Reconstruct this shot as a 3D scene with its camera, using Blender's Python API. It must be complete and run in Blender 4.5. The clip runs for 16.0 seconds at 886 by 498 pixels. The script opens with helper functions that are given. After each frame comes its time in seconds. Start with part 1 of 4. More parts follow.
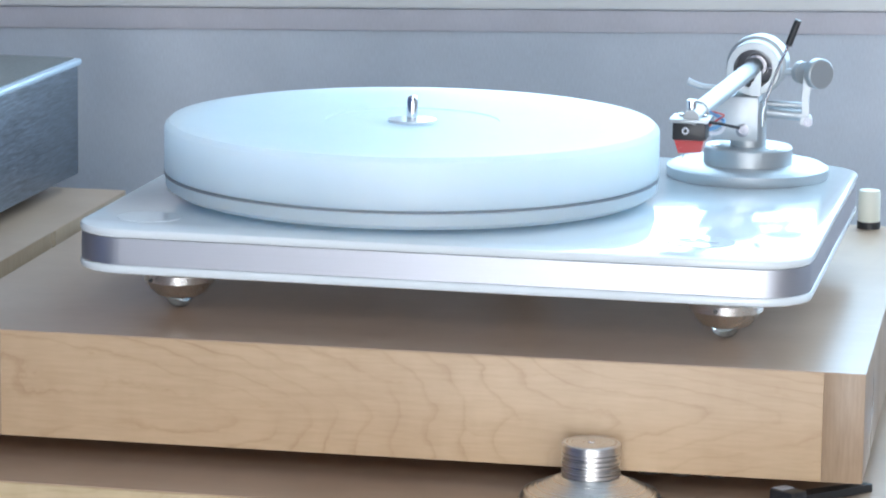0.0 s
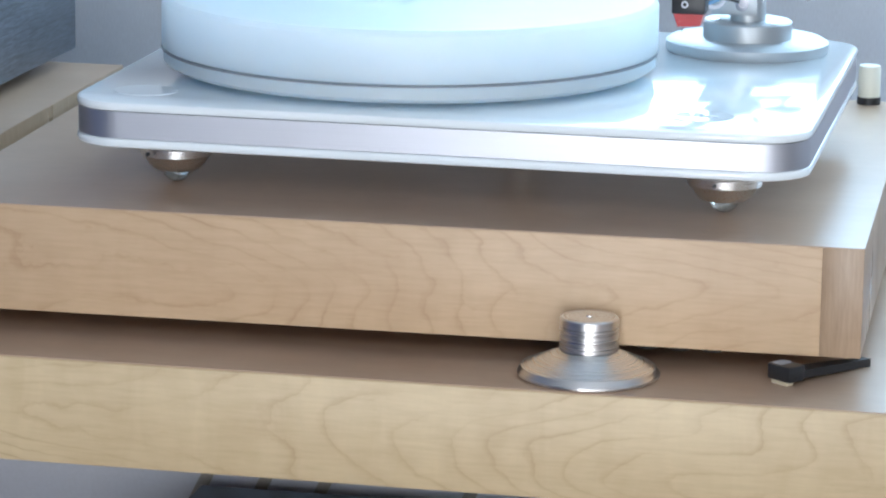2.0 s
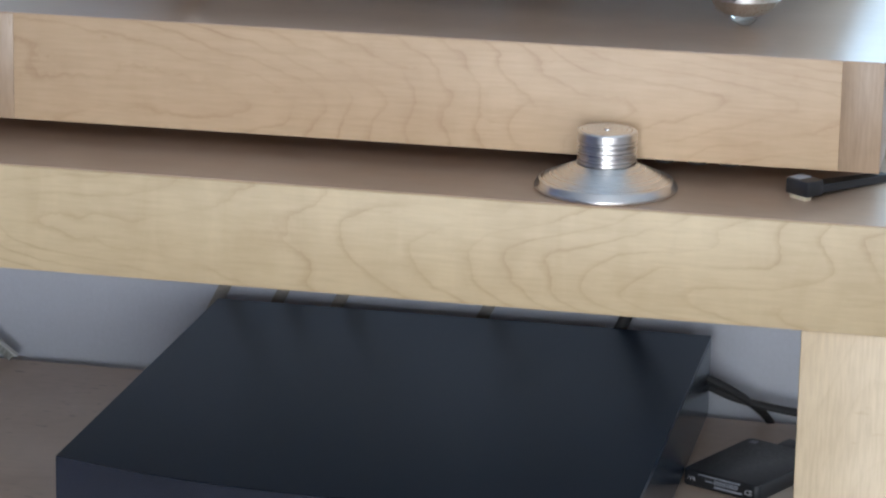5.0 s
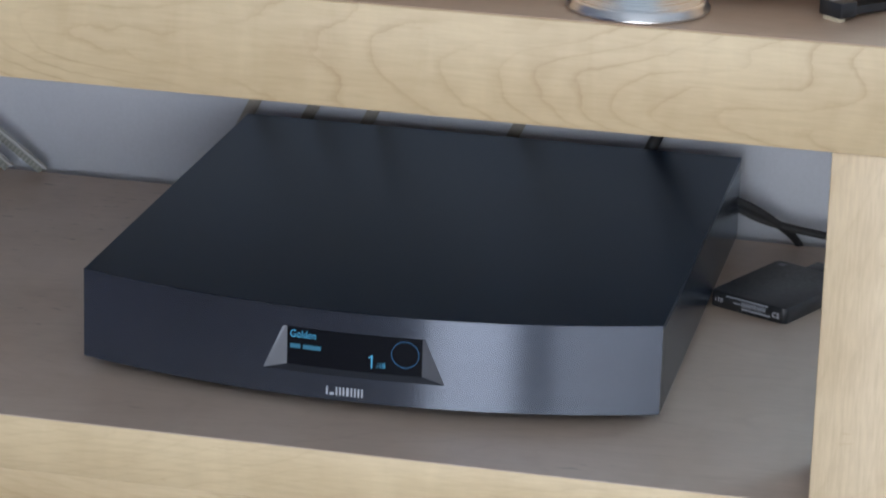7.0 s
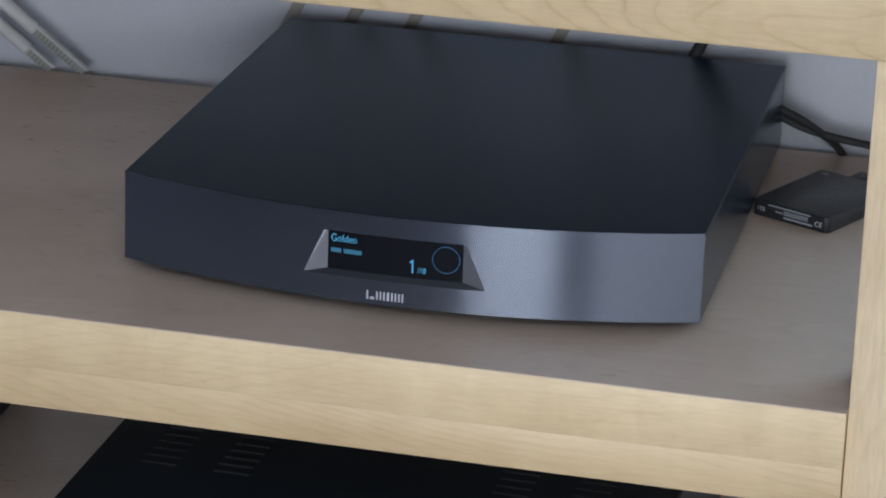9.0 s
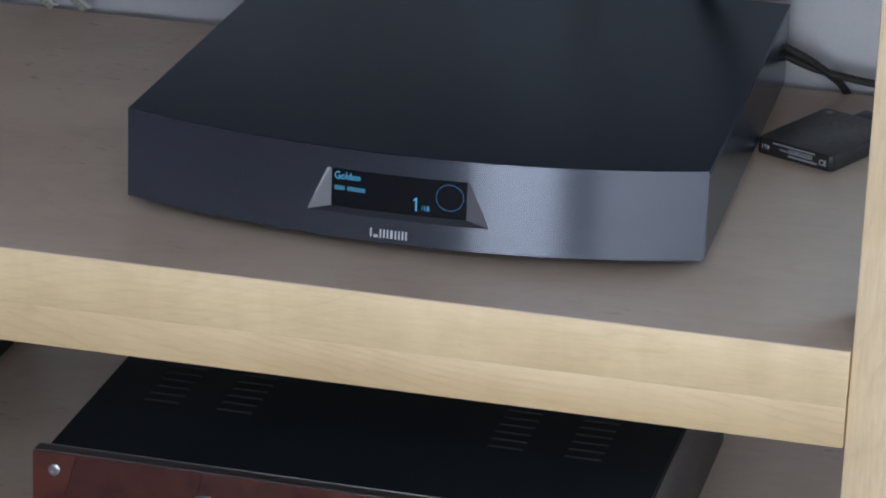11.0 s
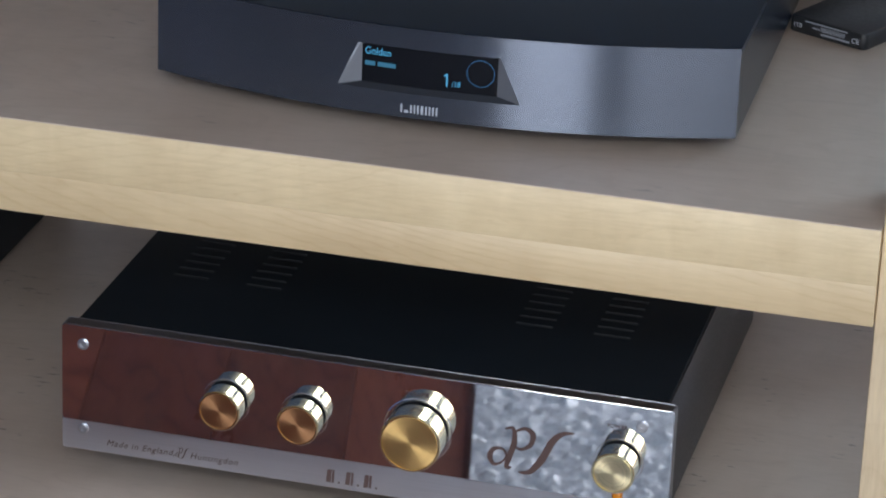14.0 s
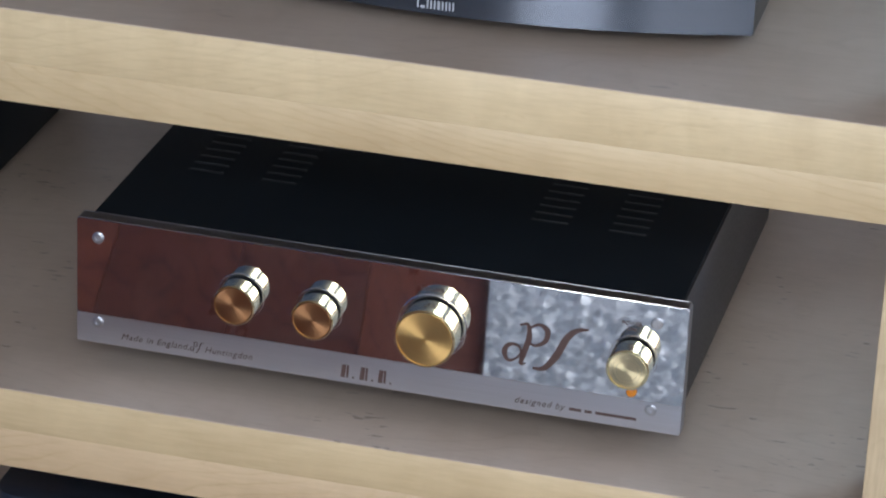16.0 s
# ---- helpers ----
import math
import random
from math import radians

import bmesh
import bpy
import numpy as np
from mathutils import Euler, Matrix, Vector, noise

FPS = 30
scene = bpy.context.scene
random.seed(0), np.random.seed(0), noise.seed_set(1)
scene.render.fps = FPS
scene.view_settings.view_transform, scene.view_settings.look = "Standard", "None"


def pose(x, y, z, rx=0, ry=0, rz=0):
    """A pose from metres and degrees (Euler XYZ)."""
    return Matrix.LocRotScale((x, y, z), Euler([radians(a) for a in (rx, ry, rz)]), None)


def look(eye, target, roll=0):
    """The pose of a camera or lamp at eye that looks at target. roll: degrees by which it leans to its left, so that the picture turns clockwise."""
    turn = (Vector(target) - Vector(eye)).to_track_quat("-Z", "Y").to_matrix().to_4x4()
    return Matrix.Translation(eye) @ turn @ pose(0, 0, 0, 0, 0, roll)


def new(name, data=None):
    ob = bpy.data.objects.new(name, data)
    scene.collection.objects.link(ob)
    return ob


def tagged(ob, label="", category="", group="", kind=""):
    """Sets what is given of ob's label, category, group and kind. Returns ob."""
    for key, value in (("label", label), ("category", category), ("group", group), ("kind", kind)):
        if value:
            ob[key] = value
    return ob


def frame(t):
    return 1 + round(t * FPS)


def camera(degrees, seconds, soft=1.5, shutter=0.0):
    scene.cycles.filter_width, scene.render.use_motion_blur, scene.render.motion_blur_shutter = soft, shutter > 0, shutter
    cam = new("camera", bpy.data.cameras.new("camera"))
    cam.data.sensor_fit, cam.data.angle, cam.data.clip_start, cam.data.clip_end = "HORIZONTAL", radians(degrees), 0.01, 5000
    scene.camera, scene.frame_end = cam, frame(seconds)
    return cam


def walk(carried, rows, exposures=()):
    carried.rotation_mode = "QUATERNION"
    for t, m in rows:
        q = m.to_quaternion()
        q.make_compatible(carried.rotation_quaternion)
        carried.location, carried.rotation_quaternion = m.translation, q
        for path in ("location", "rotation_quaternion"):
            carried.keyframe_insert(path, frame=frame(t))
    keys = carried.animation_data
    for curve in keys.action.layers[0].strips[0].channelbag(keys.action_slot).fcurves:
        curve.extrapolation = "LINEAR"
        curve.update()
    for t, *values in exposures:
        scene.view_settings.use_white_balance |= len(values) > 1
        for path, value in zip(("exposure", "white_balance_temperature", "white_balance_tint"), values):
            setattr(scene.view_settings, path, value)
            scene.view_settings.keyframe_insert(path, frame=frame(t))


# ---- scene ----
Z0 = 0.62  # height of the middle shelf's top above the floor
cam = camera(14.812, 16.0, soft=2.0, shutter=0.5)
# seconds, place (z from the middle shelf's top), yaw, pitch, roll
ROWS = [
    (0.0, 0.6158, -1.7627, 0.7399, 11.507, -10.453, -0.775),
    (0.5, 0.6159, -1.7614, 0.7387, 11.486, -10.917, -0.782),
    (1.0, 0.6161, -1.7601, 0.7374, 11.484, -11.423, -0.797),
    (1.5, 0.6162, -1.7589, 0.7362, 11.481, -11.914, -0.829),
    (2.0, 0.6163, -1.7576, 0.7350, 11.488, -12.455, -0.846),
    (2.5, 0.6164, -1.7565, 0.7338, 11.481, -12.931, -0.852),
    (3.0, 0.6164, -1.7553, 0.7326, 11.467, -13.414, -0.844),
    (5.5, 0.6164, -1.7501, 0.7271, 11.882, -16.264, -1.331),
    (6.0, 0.6163, -1.7491, 0.7261, 11.933, -17.188, -1.648),
    (6.5, 0.6162, -1.7482, 0.7250, 11.997, -17.847, -1.896),
    (7.0, 0.6161, -1.7473, 0.7240, 12.223, -18.452, -1.760),
    (7.5, 0.6159, -1.7465, 0.7231, 12.334, -19.009, -1.970),
    (8.0, 0.6158, -1.7456, 0.7221, 12.667, -19.418, -2.069),
    (8.5, 0.6156, -1.7449, 0.7212, 12.819, -19.728, -2.152),
    (9.0, 0.6154, -1.7441, 0.7203, 12.905, -19.997, -2.106),
    (11.5, 0.6140, -1.7409, 0.7161, 12.891, -21.274, -2.168),
    (12.0, 0.6136, -1.7404, 0.7153, 12.856, -21.617, -2.157),
    (12.5, 0.6132, -1.7398, 0.7146, 12.936, -22.010, -2.224),
    (13.0, 0.6128, -1.7394, 0.7139, 13.052, -22.352, -2.313),
    (13.5, 0.6124, -1.7389, 0.7132, 13.148, -22.670, -2.300),
    (14.0, 0.6120, -1.7385, 0.7125, 13.323, -22.997, -2.347),
    (14.5, 0.6115, -1.7381, 0.7118, 13.372, -23.294, -2.433),
    (15.0, 0.6110, -1.7378, 0.7112, 13.420, -23.681, -2.437),
    (15.5, 0.6105, -1.7375, 0.7106, 13.470, -24.170, -2.498),
    (16.0, 0.6100, -1.7372, 0.7100, 13.474, -24.715, -2.633),
]
walk(cam, [(t, pose(x, y, z + Z0) @ pose(0, 0, 0, 0, 0, yaw) @ pose(0, 0, 0, 90 + pitch, 0, 0) @ pose(0, 0, 0, 0, 0, -roll)) for t, x, y, z, yaw, pitch, roll in ROWS],
     exposures=[(0.0, 0.05, 6650, 10), (2.5, 0.0, 6600, 10), (5.5, 0.0, 6500, 10), (12.0, 0.03, 6500, 10), (16.0, 0.09, 6500, 10)])

# ---- light ----
world = bpy.data.worlds.new("sky")
scene.world = world
world.use_nodes = True
wn = world.node_tree.nodes
sky = wn.new("ShaderNodeTexSky")
sky.sky_type = "NISHITA"
sky.sun_disc = False
sky.sun_elevation, sky.sun_rotation = radians(35), radians(200)
wn["Background"].inputs[1].default_value = 0.12
world.node_tree.links.new(sky.outputs[0], wn["Background"].inputs[0])


def window_light(name, place, target, width, height, power, color):
    lamp = bpy.data.lights.new(name, "AREA")
    lamp.shape, lamp.size, lamp.size_y, lamp.energy, lamp.color = "RECTANGLE", width, height, power, color
    ob = new(name, lamp)
    ob.matrix_world = look(place, target)
    return ob


window_light("daylight_back_window", (0.825, 0.93, Z0 + 1.05), (0.825, -0.4, Z0 + 1.05), 1.55, 1.21, 37, (0.49, 0.75, 1.0))
window_light("daylight_front_window", (0.58, -3.92, Z0 + 0.28), (0.58, 0.0, Z0 + 0.22), 0.94, 1.7, 66, (0.86, 0.92, 1.0))
window_light("daylight_front_window_side", (2.19, -3.92, Z0 + 0.28), (1.90, 0.0, Z0 + 0.22), 1.50, 1.7, 46, (0.86, 0.92, 1.0))
# overhead fill added to brighten the shelf tops, not a known window
window_light("added_overhead_fill", (0.9, -3.2, Z0 + 1.97), (0.0, 0.0, Z0 + 0.0), 1.2, 1.0, 44, (0.78, 0.89, 1.0))

# ---- materials ----


def node_mat(name):
    m = bpy.data.materials.new(name)
    m.use_nodes = True
    nt = m.node_tree
    return m, nt, nt.nodes["Principled BSDF"]


def nd(nt, kind, **values):
    n = nt.nodes.new(kind)
    for k, v in values.items():
        if k in n.inputs:
            n.inputs[k].default_value = v
    return n


def ramp(nt, fac, stops):
    r = nt.nodes.new("ShaderNodeValToRGB")
    while len(r.color_ramp.elements) < len(stops):
        r.color_ramp.elements.new(0.5)
    for e, (pos, c) in zip(r.color_ramp.elements, stops):
        e.position = pos
        e.color = (*c, 1) if len(c) == 3 else (c[0], c[0], c[0], 1)
    nt.links.new(fac, r.inputs[0])
    return r.outputs[0]


def coords(nt, scale=(1, 1, 1), turn=(0, 0, 0), shift=(0, 0, 0)):
    c = nt.nodes.new("ShaderNodeTexCoord")
    m = nt.nodes.new("ShaderNodeMapping")
    m.inputs["Scale"].default_value = scale
    m.inputs["Rotation"].default_value = turn
    m.inputs["Location"].default_value = shift
    nt.links.new(c.outputs["Object"], m.inputs[0])
    return m.outputs[0]


def noise_tex(nt, vec, scale, detail=3, rough=0.5, distort=0.0):
    n = nd(nt, "ShaderNodeTexNoise", Scale=scale, Detail=detail, Roughness=rough, Distortion=distort)
    nt.links.new(vec, n.inputs["Vector"])
    return n.outputs["Fac"]


def math_node(nt, op, a, b=None):
    n = nt.nodes.new("ShaderNodeMath")
    n.operation = op
    for i, v in enumerate((a, b)):
        if v is None:
            continue
        if isinstance(v, (int, float)):
            n.inputs[i].default_value = v
        else:
            nt.links.new(v, n.inputs[i])
    return n.outputs[0]


def mix(nt, kind, fac, a, b):
    n = nt.nodes.new("ShaderNodeMix")
    n.data_type, n.blend_type = "RGBA", kind
    for sock, v in ((n.inputs[0], fac), (n.inputs[6], a), (n.inputs[7], b)):
        if isinstance(v, (int, float)):
            sock.default_value = v
        elif isinstance(v, tuple):
            sock.default_value = (*v, 1)
        else:
            nt.links.new(v, sock)
    return n.outputs[2]


def bump(nt, bsdf, height, strength, distance):
    b = nd(nt, "ShaderNodeBump", Strength=strength, Distance=distance)
    nt.links.new(height, b.inputs["Height"])
    nt.links.new(b.outputs[0], bsdf.inputs["Normal"])


def maple(name, light=(0.66, 0.49, 0.30), dark=(0.47, 0.31, 0.165), shift=(0, 0, 0), along="x", middle=0.03, curve=45.0, density=34.0, warp=0.22, strength=0.7, rough=0.42, spots=False, boards=False, pore=0.55, mid=0.03, ripple=0.5):
    """Maple: nested arches of growth rings along the board, waves, fine pores and flecks."""
    m, nt, b = node_mat(name)
    c = nt.nodes.new("ShaderNodeTexCoord")
    s = nt.nodes.new("ShaderNodeSeparateXYZ")
    nt.links.new(c.outputs["Object"], s.inputs[0])
    k = {"x": (0, 2, 1), "z": (2, 0, 1), "y": (1, 0, 2)}[along]
    far, across, third = (s.outputs[i] for i in k)
    stretch = {"x": (1, 4, 4), "z": (4, 4, 1), "y": (4, 1, 4)}[along]
    fine_stretch = {"x": (38, 420, 420), "z": (420, 420, 38), "y": (420, 38, 420)}[along]
    cross_stretch = {"x": (42, 14, 14), "z": (14, 14, 42), "y": (14, 42, 14)}[along]
    off = math_node(nt, "SUBTRACT", across, middle)
    arch = math_node(nt, "ADD", math_node(nt, "MULTIPLY", off, off), math_node(nt, "MULTIPLY", math_node(nt, "MULTIPLY", third, third), 0.12))
    slow = math_node(nt, "MULTIPLY", math_node(nt, "SUBTRACT", noise_tex(nt, coords(nt, stretch, shift=shift), 3.2, 1.5, 0.45), 0.5), warp * 2)
    jag = math_node(nt, "MULTIPLY", math_node(nt, "SUBTRACT", noise_tex(nt, coords(nt, shift=shift), 55, 3, 0.6), 0.5), 0.022)
    sway = math_node(nt, "MULTIPLY", math_node(nt, "SUBTRACT", noise_tex(nt, coords(nt, tuple(0.25 * q + 0.75 for q in stretch), shift=shift), 13, 2, 0.5, 0.6), 0.5), mid * 2)
    jag = math_node(nt, "ADD", jag, sway)
    field = math_node(nt, "ADD", math_node(nt, "ADD", far, math_node(nt, "MULTIPLY", arch, curve)), math_node(nt, "ADD", slow, jag))
    rings = math_node(nt, "FRACT", math_node(nt, "MULTIPLY", field, density))
    soft = ramp(nt, rings, [(0.0, (0.35,)), (0.10, (0.10,)), (0.45, (0.0,)), (0.80, (0.16,)), (0.93, (0.75,)), (0.97, (1.0,)), (1.0, (0.35,))])
    wob = noise_tex(nt, coords(nt, (6, 12, 12), shift=shift), 2.0, 3, 0.6)
    seen = math_node(nt, "MULTIPLY", soft, ramp(nt, wob, [(0.35, (0.12,)), (0.66, (1.0,))]))
    broad = ramp(nt, noise_tex(nt, coords(nt, tuple(1.7 * q for q in stretch), shift=shift), 2.6, 4, 0.6), [(0.3, (0.0,)), (0.72, (1.0,))])
    base = mix(nt, "MIX", broad, light, tuple(0.74 * p + 0.26 * q for p, q in zip(light, dark)))
    col = mix(nt, "MIX", math_node(nt, "MULTIPLY", seen, strength), base, dark)
    pores = noise_tex(nt, coords(nt, fine_stretch, shift=shift), 1.0, 3, 0.65)
    curl = ramp(nt, noise_tex(nt, coords(nt, cross_stretch, shift=shift), 1.0, 3, 0.6, 0.8), [(0.30, (0.95, 0.94, 0.92)), (0.50, (1, 1, 1)), (0.72, (1.06, 1.06, 1.06))])
    col = mix(nt, "MULTIPLY", ripple, col, curl)
    col = mix(nt, "MULTIPLY", pore, col, ramp(nt, pores, [(0.3, (0.82, 0.78, 0.74)), (0.62, (1.05, 1.05, 1.05))]))
    flecks = ramp(nt, noise_tex(nt, coords(nt, (60, 190, 190), shift=shift), 1.0, 2), [(0.70, (1, 1, 1)), (0.80, (0.86, 0.80, 0.74))])
    col = mix(nt, "MULTIPLY", 0.6, col, flecks)
    smear = ramp(nt, noise_tex(nt, coords(nt, (5, 5, 5), shift=shift), 1.6, 4, 0.65), [(0.32, (0.90, 0.88, 0.86)), (0.55, (1, 1, 1)), (0.75, (1.04, 1.05, 1.06))])
    col = mix(nt, "MULTIPLY", 0.9, col, smear)
    if boards:
        info = nt.nodes.new("ShaderNodeObjectInfo")
        col = mix(nt, "MULTIPLY", 1.0, col, ramp(nt, info.outputs["Random"], [(0.0, (0.72, 0.70, 0.70)), (0.5, (1.0, 1.0, 1.0)), (1.0, (1.35, 1.3, 1.25))]))
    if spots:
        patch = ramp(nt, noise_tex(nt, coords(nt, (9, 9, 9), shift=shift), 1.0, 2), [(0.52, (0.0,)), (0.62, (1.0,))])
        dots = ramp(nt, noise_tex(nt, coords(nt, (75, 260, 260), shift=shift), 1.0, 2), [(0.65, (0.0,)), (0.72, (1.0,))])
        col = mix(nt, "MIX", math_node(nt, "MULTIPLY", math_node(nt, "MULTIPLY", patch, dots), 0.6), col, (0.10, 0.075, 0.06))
    nt.links.new(col, b.inputs["Base Color"])
    nt.links.new(ramp(nt, broad, [(0, (rough - 0.2 * pore * pore,)), (1, (rough + 0.25 * pore * pore,))]), b.inputs["Roughness"])
    bump(nt, b, pores, 0.10, 0.0005)
    return m


def plain(name, color, rough=0.5, metal=0.0, grain=0.0, grain_scale=(60, 60, 60), var=0.06, coat=0.0, bump_s=0.0, lo_grain=0.6):
    m, nt, b = node_mat(name)
    big = noise_tex(nt, coords(nt), 14, 3, 0.6)
    fine = noise_tex(nt, coords(nt, grain_scale), 6, 3, 0.6)
    lo, hi = tuple(c * (1 - var) for c in color), tuple(min(1, c * (1 + var)) for c in color)
    col = ramp(nt, big, [(0.3, lo), (0.7, hi)])
    if grain:
        col = mix(nt, "MULTIPLY", grain, col, ramp(nt, fine, [(0.3, (lo_grain, lo_grain, lo_grain)), (0.7, (1.7 - lo_grain, 1.7 - lo_grain, 1.7 - lo_grain))]))
    nt.links.new(col, b.inputs["Base Color"])
    nt.links.new(ramp(nt, fine, [(0.3, (max(0.02, rough * 0.88),)), (0.7, (min(1, rough * 1.12),))]), b.inputs["Roughness"])
    b.inputs["Metallic"].default_value = metal
    b.inputs["Coat Weight"].default_value = coat
    if bump_s:
        bump(nt, b, fine, bump_s, 0.0005)
    return m


def brushed(name, color, rough=0.3, aniso=0.8, axis="X", streak=(8, 900, 900), turned=False, soft=False):
    """Brushed or turned metal: streaks along the brushing, highlights spread across it."""
    m, nt, b = node_mat(name)
    if turned:
        g = nt.nodes.new("ShaderNodeTexCoord")
        s = nt.nodes.new("ShaderNodeSeparateXYZ")
        nt.links.new(g.outputs["Object"], s.inputs[0])
        r = math_node(nt, "SQRT", math_node(nt, "ADD", math_node(nt, "MULTIPLY", s.outputs[0], s.outputs[0]), math_node(nt, "MULTIPLY", s.outputs[1], s.outputs[1])))
        c = nt.nodes.new("ShaderNodeCombineXYZ")
        nt.links.new(math_node(nt, "MULTIPLY", r, 1500), c.inputs[0])
        nt.links.new(math_node(nt, "MULTIPLY", s.outputs[2], 1500), c.inputs[1])
        fine = noise_tex(nt, c.outputs[0], 1.0, 2, 0.6)
    else:
        fine = noise_tex(nt, coords(nt, streak), 1.0, 3, 0.6)
    big = noise_tex(nt, coords(nt), 9, 2, 0.5)
    col = mix(nt, "MULTIPLY", 0.5, ramp(nt, big, [(0.3, tuple(0.95 * a for a in color)), (0.7, color)]), ramp(nt, fine, [(0.3, (0.97, 0.97, 0.97) if turned else (0.93, 0.93, 0.93) if soft else (0.80, 0.80, 0.80)), (0.7, (1.04, 1.04, 1.04))]))
    nt.links.new(col, b.inputs["Base Color"])
    w = 0.0 if soft else 0.15
    nt.links.new(ramp(nt, fine, [(0.3, (rough * (1 - w),)), (0.7, (rough * (1 + w),))]), b.inputs["Roughness"])
    b.inputs["Metallic"].default_value = 1.0
    if aniso:
        b.inputs["Anisotropic"].default_value = aniso
        if axis == "UP":
            t = nt.nodes.new("ShaderNodeCombineXYZ")
            t.inputs[2].default_value = 1.0
        else:
            t = nt.nodes.new("ShaderNodeTangent")
            t.direction_type = "RADIAL"
            t.axis = axis
        nt.links.new(t.outputs[0], b.inputs["Tangent"])
    return m


def glow(name, color, power):
    m, nt, b = node_mat(name)
    b.inputs["Base Color"].default_value = (*[c * 0.05 for c in color], 1)
    b.inputs["Emission Color"].default_value = (*color, 1)
    b.inputs["Emission Strength"].default_value = power
    return m


MAPLE_BLOCK = maple("maple_block", light=(0.60, 0.428, 0.27), dark=(0.37, 0.22, 0.12), shift=(0.37, 0.2, 0.55), middle=0.022, density=32, strength=0.62, mid=0.02, pore=0.35)
MAPLE_SHELF = maple("maple_shelf", light=(0.625, 0.487, 0.295), dark=(0.42, 0.285, 0.155), shift=(2.3, 0.4, 1.6), middle=0.85, curve=-60, density=26, strength=0.75, mid=0.02, pore=0.35, ripple=0.9)
MAPLE_MIDDLE = maple("maple_middle_upper", pore=0.4, ripple=0.8, light=(0.685, 0.54, 0.335), dark=(0.52, 0.38, 0.21), shift=(5.1, 1.0, 3.1), middle=0.75, curve=10, density=26, strength=0.35)
MAPLE_MIDDLE_LOW = maple("maple_middle_lower", pore=0.35, mid=0.02, light=(0.62, 0.475, 0.285), dark=(0.46, 0.31, 0.16), shift=(3.3, 1.7, 0.9), middle=0.55, curve=60, density=30, strength=0.5)
MAPLE_LOWER = maple("maple_lower_shelf", pore=0.35, light=(0.62, 0.455, 0.285), dark=(0.46, 0.31, 0.165), shift=(7.7, 2.0, 0.3), middle=0.36, curve=35, density=24, strength=0.5)
MAPLE_POST = maple("maple_post", light=(0.70, 0.55, 0.36), dark=(0.52, 0.38, 0.22), shift=(1.5, 3.0, 2.0), along="z", middle=0.27, curve=30, density=18, strength=0.45)
# end grain is darker; the colour also holds the platforms' side shade
MAPLE_END = maple("maple_end_grain", light=(0.42, 0.295, 0.195), dark=(0.31, 0.205, 0.13), shift=(1, 5, 2), along="z", middle=0.0, density=50, strength=0.3, rough=0.35, pore=0.8)
# the same maple, greyed or dulled in colour for light on the tops
GREYED_TOP = maple("light_greyed_maple_top", spots=True, light=(0.57, 0.455, 0.372), dark=(0.42, 0.32, 0.25), shift=(9, 4, 2), middle=0.3, curve=3, density=16, warp=0.3, strength=0.35, rough=0.36, pore=0.25, mid=0.06)
DULLED_TOP = maple("light_dulled_maple_top", light=(0.50, 0.355, 0.255), dark=(0.38, 0.245, 0.16), shift=(9, 4, 2), middle=0.3, curve=3, density=16, warp=0.3, strength=0.10, rough=0.3, pore=0.25, mid=0.06)
DULLED_TOP.node_tree.nodes["Principled BSDF"].inputs["Specular IOR Level"].default_value = 0.28
WALL_MAT = plain("painted_wall", (0.50, 0.50, 0.51), 0.7, grain=0.12, var=0.04, bump_s=0.05)
PANEL_MAT = plain("painted_panel", (0.56, 0.585, 0.65), 0.6, grain=0.12, var=0.04, bump_s=0.05)
# unseen walls, colours chosen for what the streamer's front reflects
DARK_WALL = plain("unseen_window_wall", (0.24, 0.31, 0.50), 0.7, var=0.06)
WEST_WALL = plain("unseen_side_wall", (0.12, 0.18, 0.36), 0.7, var=0.06)
BLIND_MAT = plain("woven_blind", (0.62, 0.665, 0.73), 0.8, grain=0.25, grain_scale=(220, 220, 30), var=0.05, bump_s=0.15)
WHITE_PAINT = plain("white_paint", (0.80, 0.80, 0.80), 0.4, var=0.03)
CEIL_MAT = plain("ceiling_paint", (0.75, 0.75, 0.74), 0.8, var=0.03)
FLOOR_MAT = maple("mahogany_boards", light=(0.115, 0.034, 0.019), dark=(0.040, 0.010, 0.006), shift=(0, 1, 0), along="y", middle=0.3, curve=2, density=14, strength=0.9, rough=0.38, boards=True, pore=0.9)
RUG_MAT = plain("shag_rug", (0.52, 0.50, 0.51), 0.4, grain=0.5, grain_scale=(30, 30, 30), var=0.05, bump_s=0.8, lo_grain=0.4)
PLATTER_MAT = plain("frosted_acrylic", (0.61, 0.735, 0.84), 0.5, var=0.02)
PLINTH_WHITE = plain("white_lacquer", (0.80, 0.855, 0.88), 0.10, var=0.02, coat=0.3)
ALU_BAND = brushed("brushed_band", (0.53, 0.55, 0.60), 0.34, 0.75, "Z", (6, 6, 1400), soft=True)
ALU = brushed("satin_aluminium", (0.46, 0.485, 0.50), 0.45, 0.0, "Z", turned=True)
ALU.node_tree.nodes["Principled BSDF"].inputs["Metallic"].default_value = 0.72
ALU_PLAIN = plain("matt_aluminium", (0.48, 0.505, 0.525), 0.47, 0.8, grain=0.12)
CHROME = plain("polished_steel", (0.80, 0.80, 0.82), 0.14, 1.0, var=0.02)
CLAMP_STEEL = brushed("turned_steel", (0.80, 0.79, 0.78), 0.29, 0.0, "Z", turned=True)
GLASSY = plain("clear_ball", (0.92, 0.92, 0.88), 0.04, 0.0, var=0.01)
GLASSY.node_tree.nodes["Principled BSDF"].inputs["Transmission Weight"].default_value = 0.95
